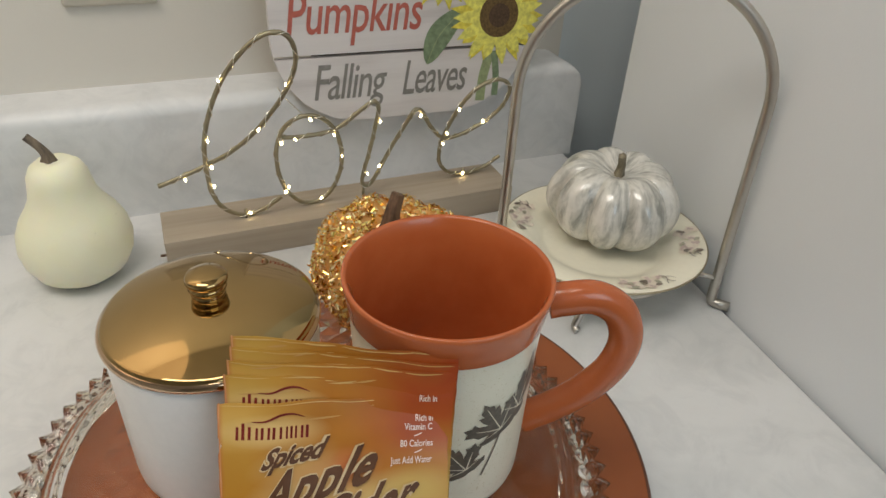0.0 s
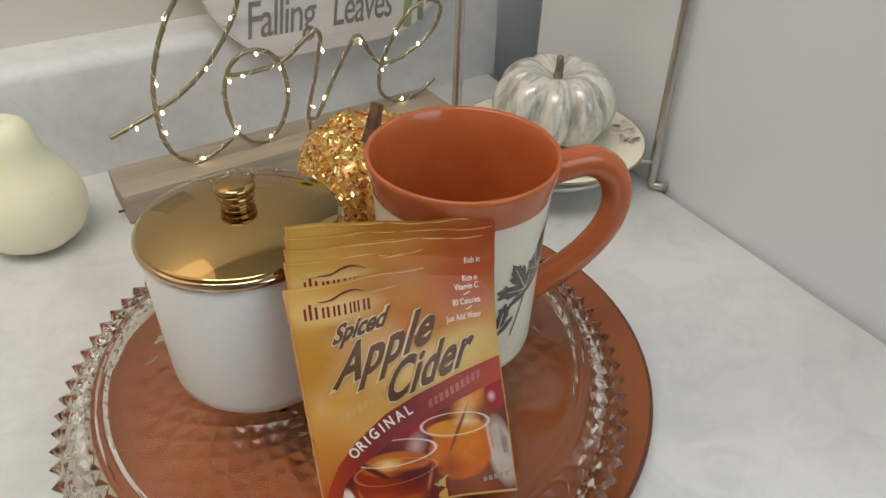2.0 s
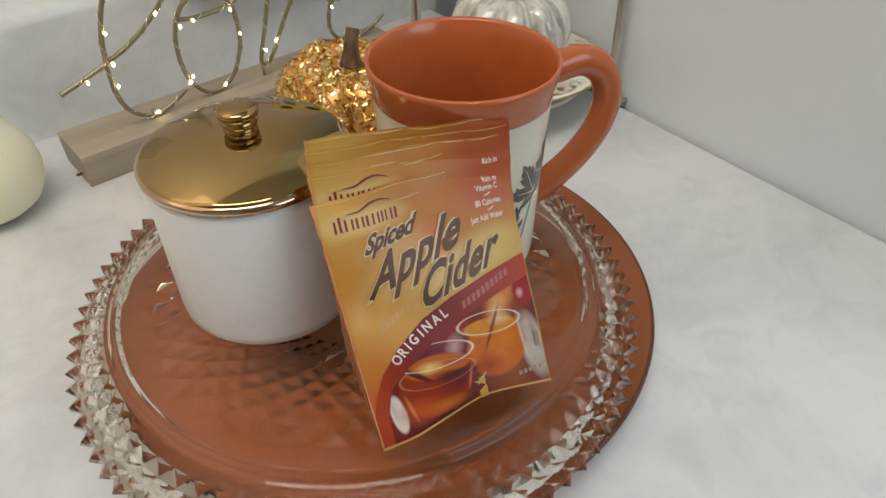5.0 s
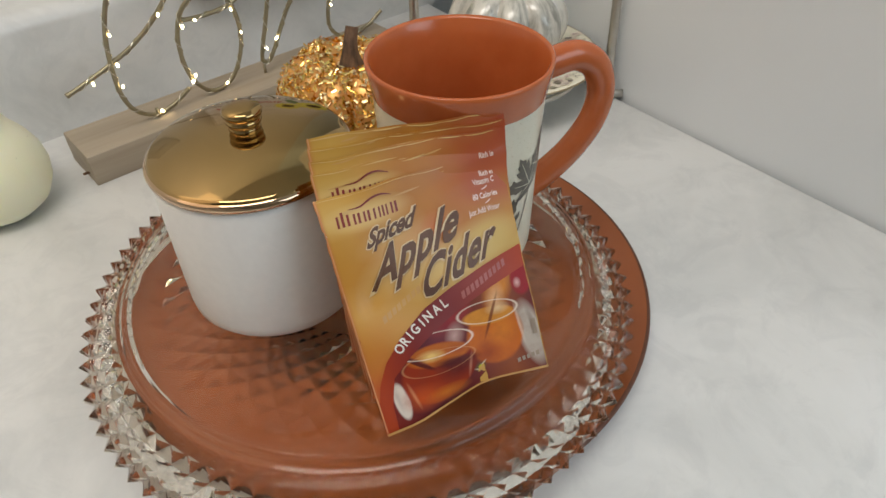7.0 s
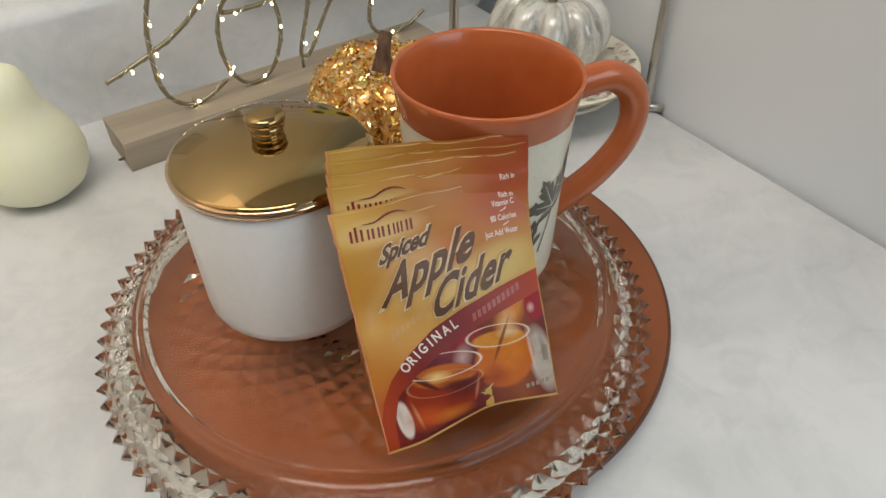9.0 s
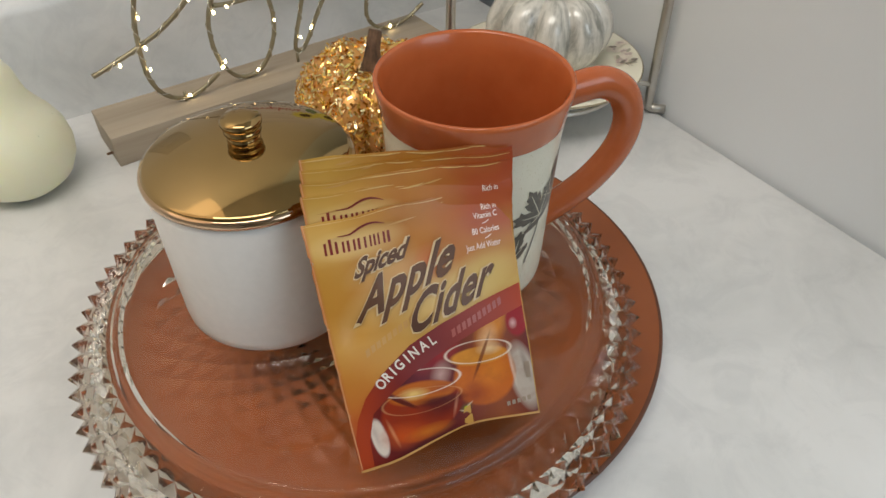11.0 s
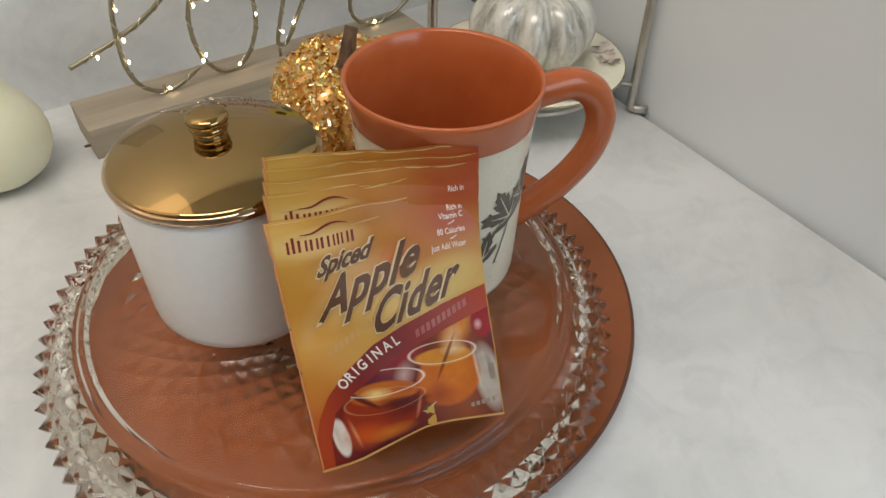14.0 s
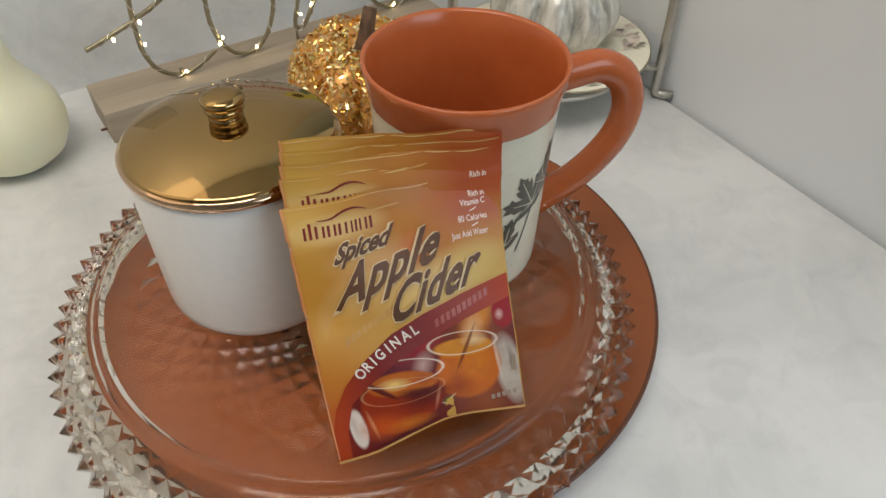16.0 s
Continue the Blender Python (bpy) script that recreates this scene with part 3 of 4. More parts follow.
LETTER_L = [(-0.0123, 0.0750), (0.0087, 0.0821), (0.0266, 0.0891), (0.0453, 0.0982), (0.0636, 0.1128), (0.0777, 0.1293), (0.0896, 0.1475), (0.0965, 0.1655), (0.0969, 0.1800), (0.0927, 0.1902), (0.0851, 0.1952), (0.0748, 0.1942),
            (0.0646, 0.1880), (0.0545, 0.1777), (0.0452, 0.1651), (0.0368, 0.1482), (0.0293, 0.1267), (0.0255, 0.1069), (0.0247, 0.0823), (0.0268, 0.0583), (0.0340, 0.0410), (0.0443, 0.0317), (0.0555, 0.0284), (0.0706, 0.0333), (0.0834, 0.0418)]
LETTER_O = [(0.1040, 0.0298), (0.1220, 0.0318), (0.1331, 0.0495), (0.1367, 0.0736), (0.1313, 0.1003), (0.1178, 0.1177), (0.1022, 0.1219), (0.0879, 0.1141), (0.0807, 0.0953), (0.0815, 0.0694), (0.0893, 0.0453)]
LETTER_V = [(0.0853, 0.1042), (0.1040, 0.1022), (0.1253, 0.1036), (0.1376, 0.1092), (0.1514, 0.1202), (0.1615, 0.1268), (0.1668, 0.1204), (0.1658, 0.1062), (0.1627, 0.0806), (0.1578, 0.0521), (0.1575, 0.0406), (0.1628, 0.0360),
            (0.1692, 0.0442), (0.1809, 0.0730), (0.1918, 0.0955), (0.2000, 0.1120)]
LETTER_E = [(0.2000, 0.1120), (0.2068, 0.1110), (0.2170, 0.0947), (0.2300, 0.0793), (0.2430, 0.0761), (0.2644, 0.0830), (0.2857, 0.0977), (0.2938, 0.1162), (0.2885, 0.1280), (0.2748, 0.1321), (0.2586, 0.1256), (0.2452, 0.1092),
            (0.2353, 0.0849), (0.2316, 0.0635), (0.2364, 0.0441), (0.2506, 0.0315), (0.2667, 0.0289), (0.2850, 0.0321), (0.3013, 0.0428)]
part("pin", tube([(-0.0160, 0.5070, 0.0070), (-0.0215, 0.5060, 0.0078)], 0.0011, 7), M["dark_stem"], sign, "small dark pin")
rng = random.Random(11)
wires = []
for pts, closed in ((LETTER_L, False), (LETTER_O, True), (LETTER_V, False), (LETTER_E, False)):
    path = smooth_path(on_sign(pts), 8, closed)
    part("letter", tube(path, 0.0018, 10, closed=closed), M["wire"], sign, "champagne gold wire letter")
    wires += path
    line = path + path[:1] if closed else path
    coil, run = [], 0.0
    for i in range(len(line) - 1):
        step = line[i + 1] - line[i]
        t = step.normalized()
        s1 = t.cross(Vector((0, 1, 0))).normalized()
        s2 = Vector((0, 1, 0))
        for k in range(3):
            w = (run + step.length * k / 3) * 2 * math.pi / 0.021
            coil.append(line[i] + step * (k / 3) + (s1 * math.cos(w) + s2 * math.sin(w)) * 0.0021)
        run += step.length
    part("light_wire", tube(coil, 0.00042, 5), M["thin_wire"], sign, "fine copper light string")
for x, z in ((0.0087, 0.0776), (0.0291, 0.0863), (0.0298, 0.0676), (0.0284, 0.1124), (0.0669, 0.1161), (0.0409, 0.1630), (0.0826, 0.1570), (0.0554, 0.0313), (0.0867, 0.0476), (0.0845, 0.0998), (0.0957, 0.1016),
             (0.1081, 0.1187), (0.1284, 0.1003), (0.1360, 0.0769), (0.1179, 0.0335), (0.0910, 0.0535), (0.1687, 0.1068), (0.1627, 0.0516), (0.1707, 0.0586), (0.2035, 0.1055), (0.2332, 0.0714), (0.2355, 0.0827), (0.2436, 0.1070), (0.2634, 0.1007), (0.2615, 0.0305)):
    spot = Vector((x, sign_y(x, z), z))
    near = min(wires, key=lambda w: (w - spot).length)
    if (spot - near).length > 0.0032:
        spot = near + (spot - near).normalized() * 0.0032
    bb = bmesh.new()
    bmesh.ops.create_icosphere(bb, subdivisions=2, radius=rng.uniform(0.0009, 0.0012), matrix=Matrix.Translation(spot + Vector((0, -0.0024, 0))) @ Matrix.Rotation(rng.uniform(-0.8, 0.8), 4, "Y") @ Matrix.Diagonal((1, 1, 1.6, 1)))
    part("bulb", bb, M["bulb"], sign, "tiny warm white light")
part("light_wire", tube(smooth_path(on_sign([(0.0833, 0.1507), (0.0889, 0.1409), (0.0965, 0.1310), (0.1046, 0.1219)]), 5), 0.00045, 6), M["thin_wire"], sign, "loose strand of the light string")
for x in (0.052, 0.159, 0.263):
    part("post", tube([(x, sign_y(x, 0.03), 0.0255), (x, sign_y(x, 0.03), 0.0345)], 0.0014, 8), M["wire"], sign)


# ---- flat decoration: outlines laid on a surface given by a mapping ----
def outline_mesh(loops, at, cell=None, bm=None):
    """Fills closed 2D outlines, cuts them on a lattice of that cell, and lays them on a surface with at(u, v)."""
    bm = bm or bmesh.new()
    for loop in loops:
        vs = [bm.verts.new((x, y, 0)) for x, y in loop]
        es = [bm.edges.new((vs[i], vs[(i + 1) % len(vs)])) for i in range(len(vs))]
        bmesh.ops.triangle_fill(bm, use_beauty=True, edges=es)
    return lay(bm, at, cell)


def lay(bm, at, cell=None):
    if cell:
        for axis in (0, 1):
            lo, hi = min(v.co[axis] for v in bm.verts), max(v.co[axis] for v in bm.verts)
            for k in range(math.ceil(lo / cell), math.floor(hi / cell) + 1):
                co, no = [0, 0, 0], [0, 0, 0]
                co[axis], no[axis] = k * cell, 1
                bmesh.ops.bisect_plane(bm, geom=bm.verts[:] + bm.edges[:] + bm.faces[:], plane_co=co, plane_no=no)
    uv = bm.loops.layers.uv.new("flat")
    for f in bm.faces:
        for l in f.loops:
            l[uv].uv = (l.vert.co.x, l.vert.co.y)
    for v in bm.verts:
        v.co = at(v.co.x, v.co.y)
    return bm


def lettering(text, size, x, y, turn=0.0, shear=0.0, bold=0.0, squeeze=1.0, space=1.0, width=0.0):
    """A bmesh of flat letters in the plane, starting at (x, y), turned by degrees."""
    cu = bpy.data.curves.new("lettering", "FONT")
    cu.body, cu.size, cu.offset, cu.space_character, cu.resolution_u = text, size, bold, space, 3
    ob = new("lettering", cu)
    me = bpy.data.meshes.new_from_object(ob.evaluated_get(bpy.context.evaluated_depsgraph_get()))
    bm = bmesh.new()
    bm.from_mesh(me)
    bpy.data.objects.remove(ob), bpy.data.meshes.remove(me), bpy.data.curves.remove(cu)
    lo, hi = min(v.co.x for v in bm.verts), max(v.co.x for v in bm.verts)
    if width:
        squeeze = width / (hi - lo)
    for v in bm.verts:
        v.co.x = squeeze * v.co.x + shear * v.co.y
    bm.transform(Matrix.Translation((x, y, 0)) @ Matrix.Rotation(radians(turn), 4, "Z"))
    for layer in list(bm.loops.layers.uv.values()):
        bm.loops.layers.uv.remove(layer)
    return bm


def oval(cx, cy, rx, ry, turn=0.0, steps=28, a0=0.0, a1=360.0):
    t = radians(turn)
    out = []
    for k in range(steps if a1 - a0 >= 360 else steps + 1):
        a = radians(a0 + (a1 - a0) * k / steps)
        px, py = rx * math.cos(a), ry * math.sin(a)
        out.append((cx + px * math.cos(t) - py * math.sin(t), cy + px * math.sin(t) + py * math.cos(t)))
    return out


def ribbon(points, width, steps=6):
    """The outline of a stroke along a smooth curve; width: a number or a function of the way 0..1."""
    line = smooth_path([(x, y, 0) for x, y in points], steps)
    left, right = [], []
    for i, p in enumerate(line):
        t = (line[min(i + 1, len(line) - 1)] - line[max(i - 1, 0)]).normalized()
        w = (width(i / (len(line) - 1)) if callable(width) else width) / 2
        left.append((p.x - t.y * w, p.y + t.x * w))
        right.append((p.x + t.y * w, p.y - t.x * w))
    return left + right[::-1]


def blob(cx, cy, r, seed, rough=0.2, steps=22, stretch=1.0, turn=0.0):
    g = random.Random(seed)
    ph = [g.uniform(0, 6.28) for _ in range(3)]
    out, t = [], radians(turn)
    for k in range(steps):
        a = 2 * math.pi * k / steps
        rr = r * (1 + rough * (0.5 * math.sin(2 * a + ph[0]) + 0.3 * math.sin(3 * a + ph[1]) + 0.2 * math.sin(5 * a + ph[2])))
        px, py = rr * stretch * math.cos(a), rr * math.sin(a)
        out.append((cx + px * math.cos(t) - py * math.sin(t), cy + px * math.sin(t) + py * math.cos(t)))
    return out


class FlatMat(Mat):
    """A material placed by the flat layout's own coordinates, in metres."""

    def place(self):
        if not self.coord:
            self.coord = self.nt.nodes.new("ShaderNodeTexCoord")
        return self.coord.outputs["UV"]

    def soft(self, below, cx, cy, rx, ry, turn, edge, colour, much=1.0, ring=False):
        """Lays a soft-edged printed oval, or a ring with line width edge, over the colour below. Millimetres and degrees."""
        mp, far = self.node("ShaderNodeMapping", Location=(cx / 1000, cy / 1000, 0), Rotation=(0, 0, radians(turn)), Scale=(rx / 1000, ry / 1000, 1)), self.node("ShaderNodeVectorMath")
        mp.vector_type, far.operation = "TEXTURE", "LENGTH"
        self.link(self.place(), mp.inputs["Vector"]), self.link(mp.outputs["Vector"], far.inputs[0])
        d = far.outputs["Value"]
        if ring:
            gap, size = self.node("ShaderNodeMath"), self.node("ShaderNodeMath")
            gap.operation, size.operation = "SUBTRACT", "ABSOLUTE"
            gap.inputs[1].default_value = 1.0
            self.link(d, gap.inputs[0]), self.link(gap.outputs[0], size.inputs[0])
            return self.mix(self.span(size.outputs[0], 0.0, edge, much, 0.0), below, colour)
        return self.mix(self.span(d, 1 - edge, 1 + edge * 0.5, much, 0.0), below, colour)


# ---- the drink packets, fanned against the mug ----
PW, PH = 0.0855, 0.1065
FRONT = [Vector(p) for p in ((-0.0139, 0.1260, 0.0590), (0.0668, 0.1040, 0.0592), (0.0011, 0.1849, 0.1471), (0.0845, 0.1590, 0.1470))]
REAR = [Vector(p) for p in ((0.0033, 0.1744, 0.0590), (0.0776, 0.1390, 0.0590), (0.0108, 0.1995, 0.1662), (0.0895, 0.1616, 0.1648))]


def packet_surface(corners, seed, wrinkle=1.0):
    bl, br, tl, tr = corners
    nrm = (br - bl).cross(tl - bl).normalized()
    g = random.Random(seed)
    ph = [g.uniform(0, 6.28) for _ in range(6)]
    def at(u, v, lift=0.0):
        s, t = u / PW, v / PH
        if t < 0.25:
            t += 0.062 * max(0.0, 1 - abs(s - 0.60) / 0.42) * (1 - t / 0.25) * wrinkle
        if t > 0.8:
            t += wrinkle * (t - 0.8) / 0.2 * (0.006 * math.sin(7 * s + ph[5]) + 0.0035 * math.sin(19 * s + ph[2]))
        p = bl * (1 - s) * (1 - t) + br * s * (1 - t) + tl * (1 - s) * t + tr * s * t
        c, d = min(max(s, 0), 1), min(max(t, 0), 1)
        h = 0.0016 * (math.sin(math.pi * c) * math.sin(math.pi * d)) ** 0.6
        h += wrinkle * 0.00060 * math.sin(9 * s + 5 * t + ph[0]) * math.sin(11 * t + ph[1])
        h += wrinkle * 0.00050 * math.sin(46 * t + 2.5 * math.sin(3 * s + ph[3]) + ph[2]) * math.exp(-(1 - d) * 9) + wrinkle * 0.0008 * math.sin(4 * s + ph[4]) * d ** 4
        h += wrinkle * 0.0012 * math.exp(-((s - 0.62) / 0.06) ** 2) * math.exp(-(t / 0.14) ** 2)
        h -= wrinkle * 0.0016 * math.exp(-((s - 0.13 - 0.5 * (t - 0.57)) / 0.035) ** 2) * math.exp(-((t - 0.57) / 0.05) ** 2)
        return p + nrm * (h + lift)
    return at


def wrapper_mesh(at):
    bm = bmesh.new()
    nu, nv = 26, 34
    uv = bm.loops.layers.uv.new("flat")
    grids = []
    for lift in (0.0, -0.0006):
        rows = []
        for j in range(nv + 1):
            row = []
            for i in range(nu + 1):
                nick = 0.00010 * ((j * 7) % 3 - 1) if i in (0, nu) else 0.0
                if i == 0 and j in (8, 14, 20, 29):
                    nick = 0.0013
                u, v = PW * i / nu + nick, PH * j / nv
                back = lift if lift == 0.0 or 0 < i < nu and 0 < j < nv else lift * 0.4
                vert = bm.verts.new(at(u, v, back))
                row.append((vert, (u, v)))
            rows.append(row)
        grids.append(rows)
    def face(*corner):
        f = bm.faces.new([c[0] for c in corner])
        for l, c in zip(f.loops, corner):
            l[uv].uv = c[1]
    for k, rows in enumerate(grids):
        for j in range(nv):
            for i in range(nu):
                q = (rows[j][i], rows[j][i + 1], rows[j + 1][i + 1], rows[j + 1][i])
                face(*(q if k == 0 else q[::-1]))
    a, b = grids
    for i in range(nu):
        face(a[0][i + 1], a[0][i], b[0][i], b[0][i + 1]), face(a[nv][i], a[nv][i + 1], b[nv][i + 1], b[nv][i])
    for j in range(nv):
        face(a[j][0], a[j + 1][0], b[j + 1][0], b[j][0]), face(a[j + 1][nu], a[j][nu], b[j][nu], b[j + 1][nu])
    return bm


def wrapper_material():
    m = FlatMat("packet_foil", rough=0.42, Coat_Weight=0.05, Coat_Roughness=0.08)
    cloud = m.noise(26.0, 2.0, 0.4)
    across, up = m.axis("X"), m.axis("Y")
    left = m.ramp(m.span(up, 0.0, PH), (0.0, srgb(178, 74, 20)), (0.20, srgb(184, 90, 24)), (0.36, srgb(196, 130, 50)), (0.50, srgb(206, 160, 84)), (0.64, srgb(186, 134, 44)), (0.82, srgb(190, 148, 66)), (0.90, srgb(214, 186, 124)), (1.0, srgb(196, 158, 70)))
    right = m.ramp(m.span(up, 0.0, PH), (0.5, srgb(196, 158, 80)), (0.60, srgb(204, 180, 116)), (0.72, srgb(188, 138, 52)), (0.86, srgb(172, 82, 26)), (1.0, srgb(160, 66, 28)))
    mid = m.ramp(m.span(up, 0.0, PH), (0.45, srgb(200, 164, 92)), (0.60, srgb(196, 154, 76)), (0.74, srgb(176, 80, 28)), (0.86, srgb(178, 112, 26)), (1.0, srgb(170, 112, 34)))
    half = m.mix(m.span(across, 0.010, 0.040), left, mid)
    c = m.mix(m.span(across, 0.044, 0.070), half, right)
    edge = m.mix(m.span(across, 0.0, 0.0022, 0.7, 0.0), c, srgb(196, 112, 62))
    c = m.mix(m.span(cloud, 0.45, 0.75, 0.0, 0.35), edge, srgb(204, 164, 80))
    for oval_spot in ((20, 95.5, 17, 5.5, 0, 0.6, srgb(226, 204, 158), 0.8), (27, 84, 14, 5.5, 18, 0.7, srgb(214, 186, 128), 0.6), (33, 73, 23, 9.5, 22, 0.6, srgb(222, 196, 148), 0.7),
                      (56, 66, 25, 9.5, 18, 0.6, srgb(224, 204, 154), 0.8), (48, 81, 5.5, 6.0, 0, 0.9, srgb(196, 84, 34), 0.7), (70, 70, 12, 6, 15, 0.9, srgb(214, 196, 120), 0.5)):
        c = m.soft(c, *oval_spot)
    m.colour(m.mix(1.0, c, (0.91, 0.80, 0.57, 1), "MULTIPLY"))
    return m.bump(m.noise(160.0, 3.0), 0.06, 0.0006).m


def flat_plain(name, a, b, rough=0.3, scale=60.0):
    m = FlatMat(name, rough=rough)
    m.colour(m.ramp(m.noise(scale, 3.0), (0.32, a), (0.68, b)))
    return m.m


def band_material():
    m = FlatMat("packet_band", rough=0.4, Specular_IOR_Level=0.25)
    c = m.ramp(m.span(m.axis("X"), 0.0, PW), (0.05, srgb(160, 58, 24)), (0.28, srgb(116, 36, 34)), (0.5, srgb(122, 52, 54)), (0.75, srgb(146, 62, 52)), (1.0, srgb(168, 66, 40)))
    return m.colour(c).m


def picture_material():
    m = FlatMat("packet_picture", rough=0.4, Specular_IOR_Level=0.25)
    c = m.ramp(m.span(m.axis("X"), 0.0, PW), (0.0, srgb(124, 30, 18)), (0.3, srgb(76, 22, 28)), (0.55, srgb(98, 34, 36)), (0.8, srgb(140, 74, 40)), (1.0, srgb(96, 26, 24)))
    for spot in ((69, 47, 6.5, 12, -32, 0.5, srgb(206, 128, 44), 0.9), (66, 42, 4, 6, -20, 0.8, srgb(224, 186, 146), 0.6),
                 (81, 46, 5.5, 7.5, 0, 0.15, srgb(146, 24, 32)), (79, 45, 1.6, 2.0, 0, 0.9, srgb(232, 190, 186), 0.8), (38, 39.5, 8, 6, 25, 0.4, srgb(136, 34, 42), 0.9), (47, 42, 6.5, 5, 10, 0.4, srgb(146, 46, 48), 0.8),
                 (80.5, 19, 6.5, 17, 8, 0.25, srgb(184, 172, 160), 0.95), (82, 25, 1.4, 9, 10, 0.6, srgb(128, 112, 104), 0.5),
                 # the far cup
                 (62, 24, 15, 15.5, -6, 0.08, srgb(190, 98, 26)), (56, 16, 7, 6, 0, 0.8, srgb(142, 56, 18), 0.8), (66, 26, 7, 7, 0, 0.9, srgb(212, 128, 36), 0.6),
                 (61, 35, 13.5, 4.2, -8, 0.12, srgb(204, 134, 46)), (66, 37, 5, 2.4, -8, 0.8, srgb(228, 198, 154), 0.8), (61.9, 34.2, 11, 0.9, 61, 0.4, srgb(112, 54, 24), 0.85),
                 (61, 37, 15.3, 5, -8, 0.07, srgb(232, 216, 198), 0.85, True), (75.5, 26, 0.8, 9, 5, 0.8, srgb(226, 206, 186), 0.7),
                 # the near cup, with cinnamon and steam
                 (36, 32, 11, 6, 0, 0.7, srgb(104, 40, 54), 0.6), (42.5, 32, 5, 3.6, 60, 0.9, srgb(208, 172, 164), 0.7),
                 (11.0, 12, 3.5, 9.0, 6, 0.14, srgb(212, 198, 186)), (9.6, 13, 1.0, 5.0, 6, 0.9, srgb(166, 150, 146), 0.5),
                 (31.5, 17.5, 18.5, 14.5, -4, 0.06, srgb(140, 44, 16)), (22, 9, 9, 5, -15, 0.9, srgb(190, 76, 16), 0.9), (33, 6, 9, 3, -8, 0.9, srgb(196, 112, 30), 0.8), (41, 17, 10, 7, -10, 0.6, srgb(92, 20, 18), 0.9),
                 (33, 26, 15.5, 5.6, -8, 0.12, srgb(178, 94, 28)), (29, 26.8, 5.5, 2.4, -8, 0.8, srgb(230, 196, 120), 0.9), (42, 25.5, 5, 2.4, -8, 0.8, srgb(150, 66, 30), 0.7), (40, 19.5, 11, 2.6, -12, 0.5, srgb(78, 20, 20), 0.9),
                 (22.4, 26, 9.6, 1.35, -41, 0.3, srgb(84, 24, 18)), (22.9, 26.7, 8.5, 0.35, -41, 0.7, srgb(150, 82, 60), 0.6), (32.5, 31, 18.5, 5.6, -5, 0.06, srgb(234, 220, 206), 0.85, True),
                 (32.5, 22.5, 17.8, 5.8, -6, 0.05, srgb(216, 160, 110), 0.45, True), (17, 12, 0.8, 6, 14, 0.8, srgb(226, 160, 110), 0.5), (46.5, 14, 0.8, 6, -16, 0.8, srgb(214, 150, 120), 0.5),
                 # star anise
                 (51, 10, 3.0, 2.4, 20, 0.5, srgb(98, 78, 46)), (52.5, 11.4, 2.2, 0.5, 35, 0.6, srgb(214, 196, 170), 0.8), (49.6, 8.6, 2.2, 0.5, -30, 0.6, srgb(214, 196, 170), 0.7), (51, 9.6, 1.3, 1.5, 0, 0.3, srgb(176, 176, 52))):
        c = m.soft(c, *spot)
    c = m.mix(m.span(m.noise(150.0, 3.0), 0.45, 0.75, 0.0, 0.25), c, srgb(120, 60, 40))
    return m.colour(c).m


P = dict(edge_gleam=flat_plain("packet_edge", srgb(196, 128, 84), srgb(212, 158, 116)), pale_print=flat_plain("packet_pale_print", srgb(234, 212, 198), srgb(240, 222, 210)), cream_streak=flat_plain("packet_cream_streak", srgb(196, 156, 92), srgb(208, 174, 116)), foil=wrapper_material(), band=band_material(), picture=picture_material(),
         brown=flat_plain("packet_brown", srgb(80, 48, 30), srgb(100, 66, 42), 0.42), halo=flat_plain("packet_halo", srgb(206, 178, 132), srgb(216, 194, 156)),
         maroon=flat_plain("packet_maroon", srgb(112, 34, 34), srgb(132, 44, 40)), white=flat_plain("packet_white", srgb(214, 204, 194), srgb(230, 224, 216)),
         grey=flat_plain("packet_grey_print", srgb(140, 122, 106), srgb(158, 140, 122)), tan=flat_plain("packet_tan_print", srgb(186, 140, 80), srgb(196, 152, 92)),
         blush=flat_plain("packet_blush_print", srgb(158, 80, 72), srgb(168, 92, 84)))

BAND_TOP = [(0.000, 0.012), (0.0035, 0.022), (0.0085, 0.0305), (0.0165, 0.0385), (0.030, 0.0475), (0.0435, 0.0530), (0.060, 0.0575), (0.080, 0.0615)]
BAND_LOW = [(0.000, 0.000), (0.0055, 0.000), (0.0062, 0.012), (0.0100, 0.0228), (0.0190, 0.0296), (0.0305, 0.0360), (0.0440, 0.0418), (0.060, 0.0466), (0.080, 0.0510)]


